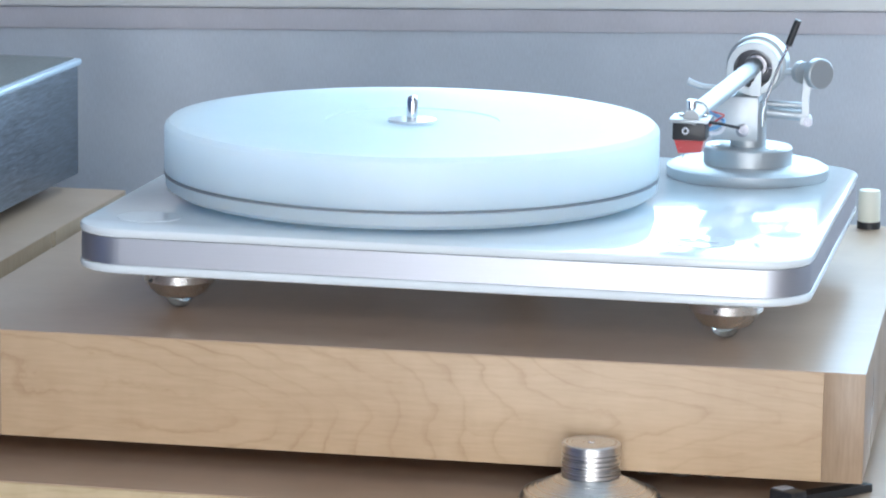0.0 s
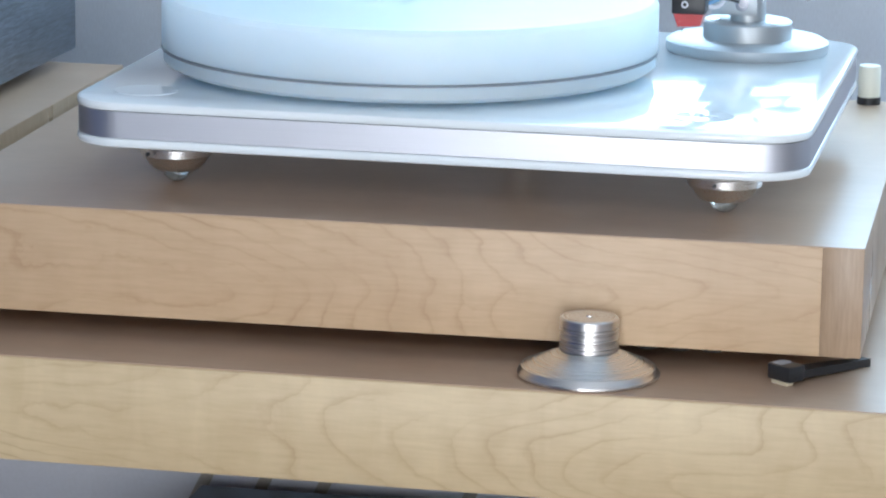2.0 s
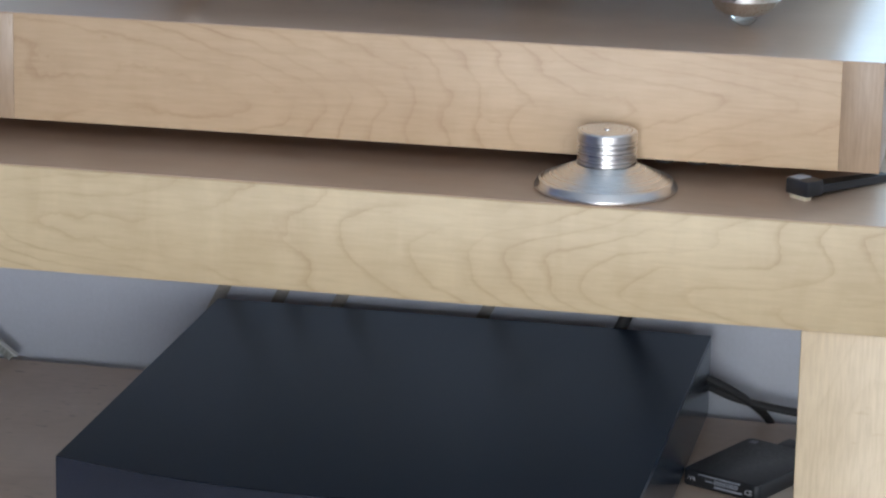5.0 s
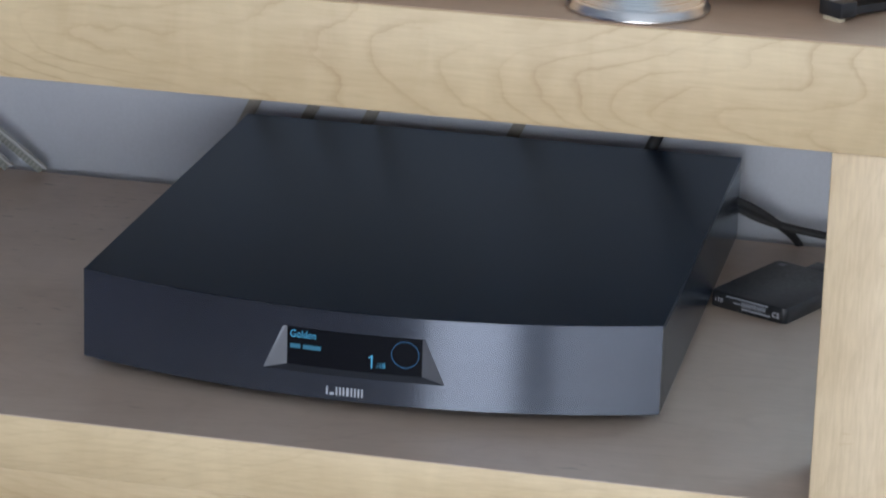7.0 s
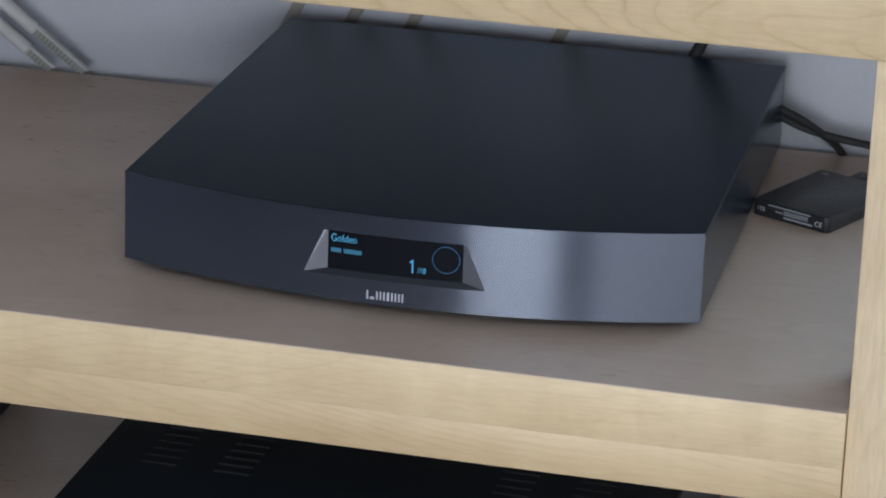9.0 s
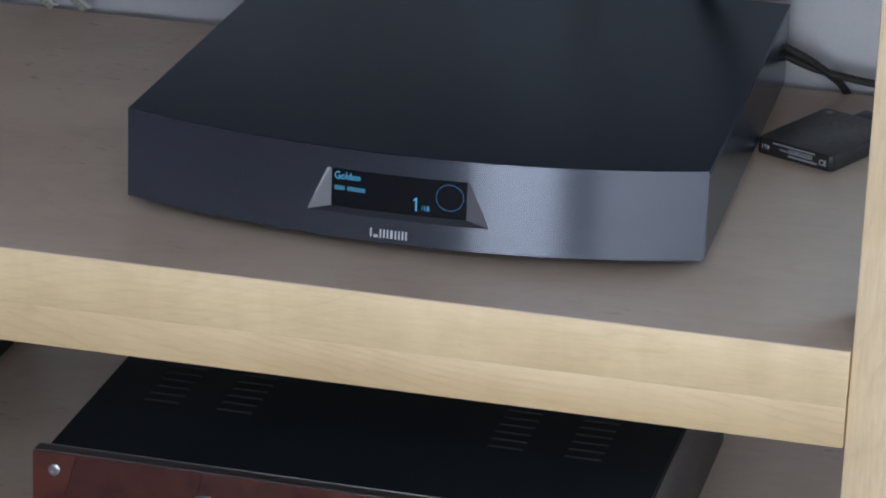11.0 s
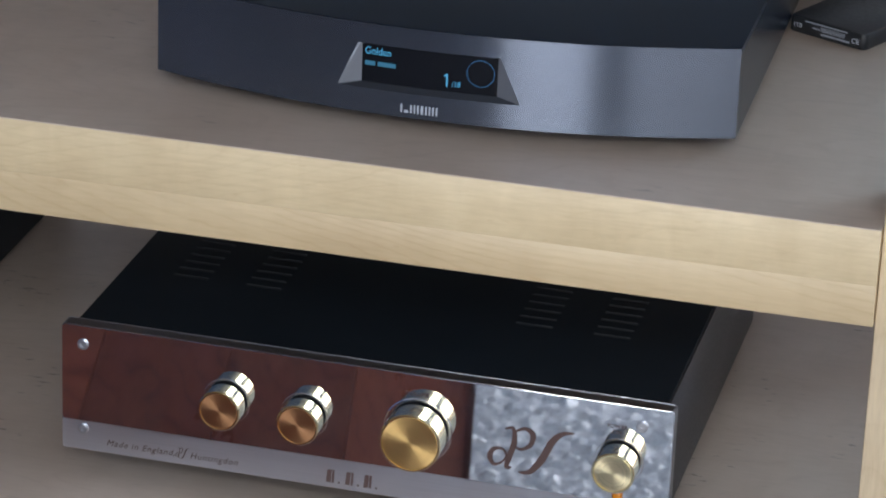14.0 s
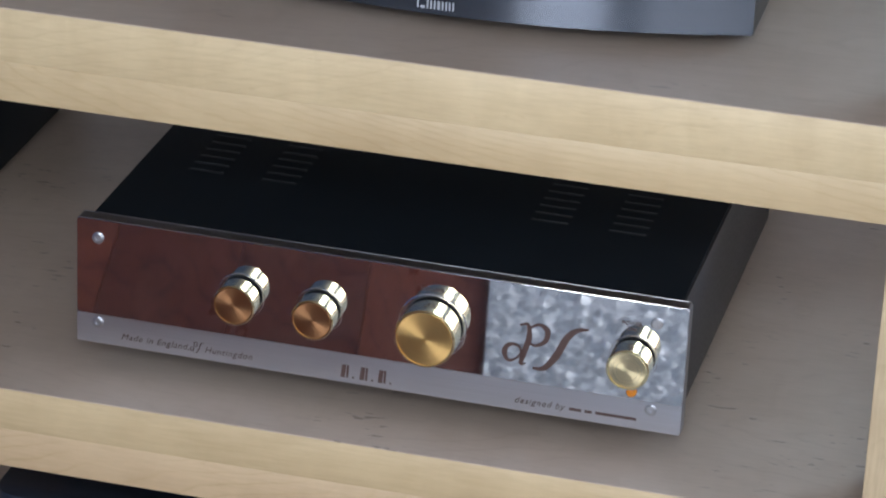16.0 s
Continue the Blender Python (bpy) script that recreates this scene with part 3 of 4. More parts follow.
def tt_foot(x, y):
    m = Matrix.Translation((x - cx, y - cy, 0))
    f = part("foot", moved(lathe([(0.0, PB), (0.012, PB), (0.012, 0.0222), (0.0205, 0.0222), (0.0213, 0.0212), (0.0210, 0.0165), (0.0192, 0.0155), (0.0160, 0.0105), (0.0125, 0.0075), (0.0085, 0.0068), (0, 0.0068)], 48), m), CLAMP_STEEL, tt, "turned polished steel cone foot")
    ball = [(0.0085 * math.sin(a), 0.0085 - 0.0085 * math.cos(a)) for a in [radians(k) for k in range(0, 145, 12)]]
    part("ball", moved(lathe(ball, 32), m), GLASSY, f, "clear ball tip")
    part("screw_hole", moved(lathe([(0.0012, 0), (0.0012, 0.002)], 12), m @ pose(-0.011 if x < 0.2 else -0.003, -0.0208, 0.0190, 90)), BLACK, f)


for fx, fy in ((0.0784, 0.1113), (0.3975, 0.1079), (0.24, 0.345)):
    tt_foot(fx, fy)

SX, SY = 0.1954 - cx, 0.2058 - cy
R = 0.1475
top = 0.4466 - BZ
bot = 0.4052 - BZ
mp = Matrix.Translation((SX, SY, 0))
pl = part("platter", moved(lathe([(0, bot), (R - 0.006, bot), (R - 0.001, bot + 0.003), (R - 0.001, bot + 0.0092), (R - 0.003, bot + 0.0097), (R - 0.003, bot + 0.0112), (R, bot + 0.0117), (R, top - 0.0035), (R - 0.0004, top - 0.0027), (R - 0.003, top), (0.052, top), (0.0518, top - 0.0007), (0.0, top - 0.0007)], 128), mp), PLATTER_MAT, tt, "thick frosted white acrylic platter")
part("drive_belt", moved(lathe([(R - 0.002, bot + 0.0097), (R + 0.0003, bot + 0.0099), (R + 0.0003, bot + 0.0109), (R - 0.002, bot + 0.0111)], 128, close=False), mp), BELT, pl, "thin grey drive belt")
part("bearing_cap", moved(lathe([(0, bot - 0.0032), (0.03, bot - 0.0032), (0.03, bot + 0.001), (0, bot + 0.001)], 48), mp), ALU, tt)
part("spindle_disc", moved(lathe([(0, top - 0.0006), (0.0145, top - 0.0006), (0.0143, top + 0.0006), (0, top + 0.0006)], 48), mp), PLINTH_WHITE, pl, "white centre disc")
part("spindle", moved(lathe([(0.0034, top), (0.0034, top + 0.0115), (0.0028, top + 0.0138), (0.0014, top + 0.0148), (0, top + 0.015)], 32), mp), CHROME, tt, "polished steel spindle")
# oval badges inlaid in the plinth
for bx, by, w in ((0.3845, 0.092, 0.0185), (0.068, 0.085, 0.0185)):
    oval = [(w * math.cos(2 * math.pi * k / 48), 0.017 * math.sin(2 * math.pi * k / 48)) for k in range(48)]
    badge = part("badge", prism(oval, PT - 0.001, PT + 0.0003, to=Matrix.Translation((bx - cx, by - cy, 0))), PLINTH_WHITE, tt, "thin oval badge set in the plinth")
    if bx > 0.2:
        rim = prism(oval, PT, PT + 0.00025, to=Matrix.Translation((bx - cx, by - cy, 0)) @ Matrix.Diagonal((1.03, 1.03, 1, 1)))
        part("badge_rim", rim, EDGE_STEEL, badge)
        marks = bmesh.new()
        prism([(-0.013, 0.0035), (-0.006, 0.0035), (-0.009, 0.009)], PT, PT + 0.0006, marks)
        prism([(-0.004, 0.0035), (0.002, 0.0035), (-0.003, 0.011)], PT, PT + 0.0006, marks)
        box(-0.014, 0.010, -0.003, 0.0005, PT, PT + 0.0006, bm=marks)
        part("badge_mark", moved(marks, Matrix.Translation((bx - cx, by - cy, 0))), EDGE_STEEL, badge, "grey badge mark")

# tonearm, along -y
arm = thing("tonearm", *upper(0.3825, 0.331, 0.402), 0, "silver tonearm with red cartridge on the turntable plinth", "tonearm", size=GROW)
part("base_disc", lathe([(0, 0), (0.0498, 0), (0.0502, 0.0008), (0.0502, 0.0062), (0.0470, 0.0082), (0, 0.0082)], 96), ALU, arm, "wide satin aluminium base disc")
collar = part("collar", lathe([(0, 0.0082), (0.0275, 0.0082), (0.0275, 0.0182), (0.0265, 0.0192), (0, 0.0192)], 80), ALU, arm)
for k in range(3):
    a = radians(200 + 120 * k)
    part("socket_screw", moved(lathe([(0, 0.0188), (0.0032, 0.0188), (0.0032, 0.0199), (0.0016, 0.0199), (0.0016, 0.0192), (0, 0.0192)], 20), Matrix.Translation((0.021 * math.cos(a), 0.021 * math.sin(a), 0))), CHROME, collar)
part("pillar", lathe([(0.011, 0.0192), (0.011, 0.046), (0.0105, 0.047), (0, 0.047)], 40), ALU, arm)
block = part("bearing_block", box(-0.0215, 0.0070, -0.012, 0.013, 0.0232, 0.0510, 0.0008), ALU_PLAIN, arm, "square satin aluminium block")
scr = part("socket_screw", moved(lathe([(0, 0), (0.0041, 0), (0.0041, 0.0011), (0.0028, 0.0014), (0.0019, 0.0014), (0.0019, 0.0005), (0, 0.0005)], 28), pose(-0.0025, -0.012, 0.0300, 90)), EDGE_STEEL, block, "dark steel socket screw", smooth=18)
# round bearing housing, its axis along the arm
PVZ = 0.0685
HX = 0.0030
yoke = lathe([(0.0120, 0.0), (0.0162, 0.0), (0.0166, 0.0004), (0.0166, 0.0145), (0.0160, 0.0150), (0.0160, 0.0165), (0.0180, 0.017), (0.0185, 0.0175), (0.0185, 0.0245), (0.0176, 0.0255), (0.0, 0.0255), (0.0, 0.0240), (0.0120, 0.0240), (0.0120, 0.0)], 64, close=False)
housing = part("bearing_housing", moved(yoke, pose(HX, -0.012, PVZ, -90)), ALU, arm, "round satin aluminium bearing housing")
part("counterweight", moved(lathe([(0, 0.028), (0.0172, 0.028), (0.0179, 0.029), (0.0179, 0.044), (0.0169, 0.045), (0, 0.045)], 64), pose(HX, -0.01, PVZ - 0.001, -90)), ALU, arm, "round aluminium counterweight")
# darker steel puts the hollow's shade into the ring's colour
part("inner_core", moved(lathe([(0.0, 0.013), (0.0070, 0.0135), (0.0075, 0.018), (0.0118, 0.019), (0.0118, 0.0235), (0, 0.0235)], 40), pose(HX, -0.012, PVZ, -90)), EDGE_STEEL, housing, "inner bearing ring, darker steel for the shade inside")
plate = [(0.0015, -0.0165), (0.0085, -0.0165), (0.0085, -0.0020), (0.0062, 0.0025), (0.0038, 0.0035), (0.0045, -0.0015), (0.0040, -0.0070), (0.0015, -0.0105)]
part("clamp_plate", prism(plate, 0.0135, 0.0155, to=Matrix.Translation((0, 0, PVZ)) @ Matrix.Rotation(radians(90), 4, "X")), ALU_PLAIN, arm, "thin upright gimbal plate")
for px in (-0.0112, 0.0112):
    part("pivot_pin", moved(lathe([(0, 0), (0.0007, 0), (0.0007, 0.0042), (0, 0.0046)], 12), pose(HX + px, -0.006, PVZ, 0, -90 if px > 0 else 90, 0)), EDGE_STEEL, housing, "small steel pivot pin")
E1 = Vector((-0.0110, -0.196, 0.0635))
P1 = Vector((HX, -0.004, PVZ + 0.0005))
way = (E1 - P1).normalized()
part("arm_tube", tube([P1, P1 + way * 0.165], 0.0052, 32), ALU_PLAIN, arm, "straight silver arm tube")
part("tube_joint", tube([P1 + way * 0.163, P1 + way * 0.170], 0.0056, 32), ALU_PLAIN, arm)
hs = part("headshell", box(E1.x - 0.0125, E1.x + 0.010, E1.y - 0.002, E1.y + 0.022, E1.z - 0.0035, E1.z - 0.0012, 0.0006), ALU_PLAIN, arm, "flat aluminium headshell")
part("shell_ridge", tube([P1 + way * 0.168, E1 + Vector((0, 0.0, -0.0005))], 0.0046, 24), ALU_PLAIN, hs)
for sx, sy in ((-0.0005, 0.006), (-0.007, 0.012), (0.0065, 0.012)):
    tall = 0.0055 if sx == -0.0005 else 0.0015
    part("screw", moved(lathe([(0, 0), (0.0027 if tall > 0.002 else 0.0016, 0), (0.0027 if tall > 0.002 else 0.0016, tall), (0, tall)], 20), Matrix.Translation((E1.x + sx, E1.y + sy, E1.z + (0.0035 if tall > 0.002 else -0.0012)))), CHROME, hs)
part("finger_lift", tube([(E1.x + 0.008, E1.y + 0.006, E1.z - 0.003), (E1.x + 0.018, E1.y + 0.004, E1.z - 0.004), (E1.x + 0.0275, E1.y + 0.003, E1.z - 0.0055)], 0.0009, 10), BLACK, hs, "thin black finger lift")
cart = part("cartridge", box(E1.x - 0.0105, E1.x + 0.0085, E1.y, E1.y + 0.02, E1.z - 0.0135, E1.z - 0.0036, 0.0008), BLACK, arm, "black cartridge body")
part("cartridge_mark", moved(lathe([(0.0012, 0), (0.002, 0), (0.002, 0.0003), (0.0012, 0.0003)], 20, close=False), pose(E1.x - 0.003, E1.y, E1.z - 0.008, 90)), PALE_PRINT, cart)
tip = bmesh.new()
prism([(-0.0095, 0), (0.0075, 0), (0.006, -0.0065), (-0.007, -0.0075)], 0, 0.016, tip, Matrix.Translation((E1.x, E1.y + 0.001, E1.z - 0.0135)) @ Matrix.Rotation(radians(90), 4, "X") @ Matrix.Diagonal((1, 1, -1, 1)))
part("stylus_guard", tip, RED, cart, "translucent red stylus holder")
part("stylus", tube([(E1.x - 0.003, E1.y + 0.003, E1.z - 0.0205), (E1.x - 0.0045, E1.y, E1.z - 0.0235)], 0.0003, 6), CHROME, cart)
for col, k in ((WIRE_RED, 0), (WIRE_BLUE, 1), (PALE_PRINT, 2)):
    part("lead_wire", tube([(E1.x + 0.008, E1.y + 0.016, E1.z - 0.007 - 0.002 * k), (E1.x + 0.0135, E1.y + 0.018, E1.z - 0.003 - 0.004 * k), (E1.x + 0.016, E1.y + 0.021, E1.z - 0.001 - 0.003 * k), (E1.x + 0.006, E1.y + 0.026, E1.z + 0.0005)], 0.0005 if k == 0 else 0.0011, 8), col, cart)
# lift lever, arm rest, anti-skate
part("arm_rest", tube([(-0.0185, -0.01, 0.0555), (-0.0285, -0.0125, 0.0565), (-0.0370, -0.014, 0.0595)], (0.0016, 0.0022), 12), ALU_PLAIN, arm, "aluminium arm rest hook")
lev = part("lift_lever", tube([(0.0100, -0.014, 0.033), (0.0110, -0.014, 0.047), (0.0190, -0.014, 0.071), (0.0260, -0.014, 0.088)], 0.0009, 10), CHROME, arm, "bent steel lift lever")
part("grip", tube([(0.0245, -0.014, 0.0842), (0.0300, -0.014, 0.1000)], 0.0022, 14), BLACK, lev, "black lever grip")
part("lift_rod", tube([(0.008, 0.002, 0.040), (0.036, 0.002, 0.0385)], 0.0033, 18), ALU_PLAIN, arm)
part("lift_rod", tube([(0.008, 0.008, 0.0445), (0.034, 0.008, 0.044)], 0.0022, 18), ALU_PLAIN, arm)
strip = [(0.0315, 0.0335), (0.0370, 0.0330), (0.0388, 0.0345), (0.0388, 0.0385), (0.0372, 0.0400), (0.0368, 0.0500), (0.0385, 0.0575), (0.0392, 0.0680), (0.0335, 0.0680), (0.0330, 0.0585), (0.0325, 0.0500), (0.0328, 0.0400)]
brk = part("bracket", prism(strip, -0.0022, 0.0012, to=Matrix.Rotation(radians(90), 4, "X")), ALU_PLAIN, arm, "curved aluminium bracket")
part("screw", moved(lathe([(0, 0), (0.003, 0), (0.003, 0.002), (0.0012, 0.002), (0.0012, 0.001), (0, 0.001)], 20), pose(0.0370, -0.003, 0.0360, 90)), EDGE_STEEL, brk)
part("side_knob", moved(lathe([(0, 0), (0.0088, 0), (0.0095, 0.0008), (0.0095, 0.0058), (0.0088, 0.0065), (0, 0.0065)], 40), pose(0.0400, 0.003, 0.0655, 90, 0, 42)), ALU, arm, "round aluminium adjustment knob")
part("side_knob", moved(lathe([(0, 0), (0.0065, 0), (0.007, 0.0007), (0.007, 0.005), (0, 0.0055)], 40), pose(0.0300, 0.006, 0.0655, 90, 0, 42)), ALU, arm, "smaller aluminium knob")
part("knob_axle", tube([(0.0205, 0.007, 0.0650), (0.0420, 0.003, 0.0655)], 0.0022, 12), ALU_PLAIN, arm)

pin = thing("ivory_peg", *upper(0.4472, 0.487, BZ), 0, "ivory plastic peg on a black foot behind the turntable", "peg", size=GROW)
part("cap", lathe([(0, 0.0045), (0.0072, 0.0045), (0.0074, 0.006), (0.0074, 0.0245), (0.0068, 0.0257), (0, 0.026)], 36), IVORY, pin)
part("foot", lathe([(0, 0), (0.0078, 0), (0.0078, 0.0048), (0, 0.0048)], 36), BLACK, pin)

# dark amplifier on the second platform
amp = thing("amplifier", *upper(-0.324, 0.30, BZ), 0, "dark grey grained metal amplifier with bright top edge", "amplifier", size=GROW)
part("case", box(-0.22, 0.2195, -0.2, 0.195, 0.010, 0.0868, 0.002), AMP_SIDE, amp)
part("top_plate", box(-0.221, 0.2215, -0.201, 0.197, 0.0868, 0.0915, 0.0015), AMP_TRIM, amp, "pale blue top edge, lighter than the case")
part("lid", box(-0.217, 0.217, -0.197, 0.193, 0.0915, 0.0922, 0.0002), AMP_TOP, amp, "matt grey lid")
for fx in (-0.18, 0.18):
    for fy in (-0.15, 0.15):
        part("foot", moved(lathe([(0, 0), (0.017, 0), (0.018, 0.002), (0.018, 0.0102), (0, 0.0102)], 24), Matrix.Translation((fx, fy, 0))), RUBBER, amp)

# ---- on the top shelf ----
clamp = thing("record_clamp", 0.3335, 0.0405, S1, 0, "turned steel record clamp with ribbed grip on maple shelf", "record clamp")
part("base", lathe([(0, 0), (0.0378, 0), (0.0394, 0.0010), (0.0394, 0.0022), (0.0372, 0.0056), (0.019, 0.0132), (0.0165, 0.0145), (0, 0.0145)], 96), CLAMP_STEEL, clamp, "flared conical steel base", smooth=18)
prof = [(0.0, 0.0145), (0.0145, 0.0145)]
z = 0.0148
for k in range(5):
    prof += [(0.0149, z), (0.0163, z + 0.0004), (0.0163, z + 0.0020), (0.0149, z + 0.0024)]
    z += 0.0027
prof += [(0.0149, z), (0.0163, z + 0.0004), (0.0163, z + 0.0042), (0.0155, z + 0.005), (0, z + 0.005)]
part("grip", lathe(prof, 80), CLAMP_STEEL, clamp, "ribbed steel grip")
part("centre_pin", lathe([(0, z + 0.005), (0.0022, z + 0.005), (0.002, z + 0.0055), (0, z + 0.0055)], 24), CHROME, clamp)

br = thing("stylus_brush", 0.4375, 0.0455, S1, -38, "small black stylus brush with cream bristles on shelf", "brush")
part("head", box(-0.0085, 0.0085, 0.0, 0.0125, 0.0022, 0.0112, 0.0012), BLACK, br)
part("head_plate", box(-0.0070, 0.0005, 0.0015, 0.0110, 0.0112, 0.0114), PRINT_GREY, br, "narrow pale grey top of the head")
hd = bmesh.new()
prism([(-0.0062, 0.012), (0.0062, 0.012), (0.0030, 0.071), (-0.0030, 0.071)], 0.0030, 0.0075, hd)
for v in hd.verts:
    v.co.z -= 0.0030 * (v.co.y - 0.012) / 0.059
part("handle", hd, BLACK, br, "tapered black plastic handle")
part("bristles", box(-0.0060, 0.0060, 0.001, 0.006, 0.0, 0.0024, 0.0003), CREAM, br, "cream bristle tuft")

# ---- streamer on the middle shelf ----
LW, LD, LH, LZ = 0.3496, 0.3486, 0.0548, 0.0083
lum = thing("network_streamer", 0.0, 0.0865, 0.0, 0.61, "blue-black metal network streamer with bowed brushed front", "music streamer")
SAG = 0.0305
RAD = (LW * LW / 4 + SAG * SAG) / (2 * SAG)


def bow(u):
    """Depth of the bowed front at a distance u from its left end."""
    return RAD - SAG - math.sqrt(RAD * RAD - (u - LW / 2) ** 2)


N = 48
front = [(LW * k / N, bow(LW * k / N)) for k in range(N + 1)]
TH = 0.0008
# lid and body behind the front plate
lid = [(u, v + TH) for u, v in front] + [(LW, LD), (0.0062, LD)]
body = [(u, v + 0.006) for u, v in front] + [(LW, LD), (0.0062, LD)]
part("case", prism(body, LZ, LZ + LH - 0.004), ANODISED_SIDE, lum, "blue-black anodised case", smooth=20)
part("lid", prism(lid, LZ + LH - 0.004, LZ + LH + 0.0001), ANODISED, lum, "blue-black anodised lid", smooth=20)
part("side_plate", box(0.0, 0.003, TH, 0.012, LZ, LZ + LH - 0.004), ANODISED, lum)
part("side_plate", box(LW - 0.003, LW, TH, 0.012, LZ, LZ + LH - 0.004), ANODISED_SIDE, lum)
# bowed front plate with an opening for the display
DX0, DX1, DZ0, DZ1 = 0.1305, 0.2155, LZ + 0.0182, LZ + 0.0425
WX0, WX1, WZ0 = 0.1185, 0.2275, LZ + 0.0150
cuts = sorted(set([LW * k / N for k in range(N + 1)] + [WX0, DX0, DX1, WX1]))
fp = bmesh.new()


def plate_cell(bm, u0, u1, z00, z01, z10, z11):
    q = [bm.verts.new((u0, bow(u0), z00)), bm.verts.new((u1, bow(u1), z10)), bm.verts.new((u1, bow(u1), z11)), bm.verts.new((u0, bow(u0), z01))]
    bm.faces.new(q)


def hole(u):
    """Lower and upper edge of the display opening at u."""
    if u <= WX0 or u >= WX1:
        return None
    if u < DX0:
        k = (u - WX0) / (DX0 - WX0)
        return WZ0, WZ0 + k * (DZ1 - WZ0)
    if u > DX1:
        k = (WX1 - u) / (WX1 - DX1)
        return WZ0, WZ0 + k * (DZ1 - WZ0)
    return WZ0, DZ1


for a, b in zip(cuts, cuts[1:]):
    if b - a < 1e-6:
        continue
    ha, hb = hole(a), hole(b)
    lo, hi = LZ, LZ + LH
    if ha is None and hb is None:
        plate_cell(fp, a, b, lo, hi, lo, hi)
    else:
        ha = ha or (WZ0, WZ0)
        hb = hb or (WZ0, WZ0)
        plate_cell(fp, a, b, lo, ha[0], lo, hb[0])
        plate_cell(fp, a, b, ha[1], hi, hb[1], hi)
bmesh.ops.remove_doubles(fp, verts=fp.verts, dist=1e-6)
# edges back to the case
for e in [e for e in fp.edges if e.is_boundary]:
    v1, v2 = e.verts
    if all(abs(v.co.z - LZ) < 1e-6 or abs(v.co.z - LZ - LH) < 1e-6 or abs(v.co.x) < 1e-6 or abs(v.co.x - LW) < 1e-6 for v in (v1, v2)):
        w = [fp.verts.new((v.co.x, v.co.y + TH - 0.0001, v.co.z)) for v in (v2, v1)]
        fp.faces.new((v1, v2, w[0], w[1]))
part("front_plate", fp, FRONT_ALU, lum, "bowed brushed aluminium front plate", smooth=25)
# sloping recess walls
DEEP = 0.0028


def back(u):
    return bow(u) + DEEP


rc = bmesh.new()
ledge = bmesh.new()


def quad(bm, *co):
    bm.faces.new([bm.verts.new(c) for c in co])


quad(rc, (WX0, bow(WX0), WZ0), (DX0, bow(DX0), DZ1), (DX0 + 0.002, back(DX0), DZ1), (DX0 + 0.002, back(DX0), DZ0))
quad(rc, (WX1, bow(WX1), WZ0), (DX1, bow(DX1), DZ1), (DX1 - 0.002, back(DX1), DZ1), (DX1 - 0.002, back(DX1), DZ0))
M = 12
for k in range(M):
    a, b = WX0 + (WX1 - WX0) * k / M, WX0 + (WX1 - WX0) * (k + 1) / M
    a2, b2 = DX0 + 0.002 + (DX1 - DX0 - 0.004) * k / M, DX0 + 0.002 + (DX1 - DX0 - 0.004) * (k + 1) / M
    quad(ledge, (a, bow(a), WZ0), (b, bow(b), WZ0), (b2, back(b2), DZ0), (a2, back(a2), DZ0))
    a3, b3 = DX0 + (DX1 - DX0) * k / M, DX0 + (DX1 - DX0) * (k + 1) / M
    quad(rc, (a3, bow(a3), DZ1), (b3, bow(b3), DZ1), (b3, back(b3), DZ1), (a3, back(a3), DZ1))
bmesh.ops.remove_doubles(rc, verts=rc.verts, dist=1e-6)
bmesh.ops.remove_doubles(ledge, verts=ledge.verts, dist=1e-6)
part("recess_ledge", ledge, LEDGE, lum, "sloping lower ledge, coloured dark for its reflection", smooth=20)
part("display_recess", rc, RECESS_ALU, lum, "sloping display recess", smooth=20)
sc = bmesh.new()
for k in range(M):
    a2, b2 = DX0 + (DX1 - DX0) * k / M, DX0 + (DX1 - DX0) * (k + 1) / M
    quad(sc, (a2, back(a2) + 0.0003, DZ0 - 0.001), (b2, back(b2) + 0.0003, DZ0 - 0.001), (b2, back(b2) + 0.0003, DZ1), (a2, back(a2) + 0.0003, DZ1))
bmesh.ops.remove_doubles(sc, verts=sc.verts, dist=1e-6)
disp = part("display", sc, SCREEN, lum, "black glass display with cyan writing")


def on_screen(bm, u, z):
    slope = math.asin((u - LW / 2) / RAD)
    return moved(bm, Matrix.Translation((u, back(u) - 0.0004, z)) @ Matrix.Rotation(slope, 4, "Z"))


part("title_text", on_screen(moved(lettering("Golden", 0.0066, 0.0001, thin=0.00007), Matrix.Diagonal((0.82, 1, 1, 1))), 0.1342, DZ1 - 0.0072), CYAN, disp, "cyan word Golden")
bars = box(0, 0.0062, -0.0001, 0.0001, 0.0004, 0.0030)
box(0.0078, 0.0188, -0.0001, 0.0001, 0.0004, 0.0030, bm=bars)
part("name_bar", on_screen(bars, 0.1345, DZ1 - 0.0143), BAR_CYAN, disp, "cyan bars")
one = box(0.0013, 0.0021, -0.0001, 0.0001, 0.0, 0.0080)
prism([(-0.0002, 0.0058), (0.0013, 0.0068), (0.0013, 0.0078), (-0.0002, 0.0065)], -0.0001, 0.0001, one, Matrix.Rotation(radians(90), 4, "X"))
part("track_number", on_screen(one, 0.1822, DZ0 + 0.0030), CYAN, disp, "cyan track number")
part("track_count", on_screen(moved(lettering("/18", 0.0048, 0.0001, thin=0.00004), Matrix.Diagonal((0.85, 1, 1, 1))), 0.1868, DZ0 + 0.0034), CYAN, disp, "cyan track count")
ring = lathe([(0.0079, 0), (0.0082, 0), (0.0082, 0.0002), (0.0079, 0.0002)], 48, close=False)
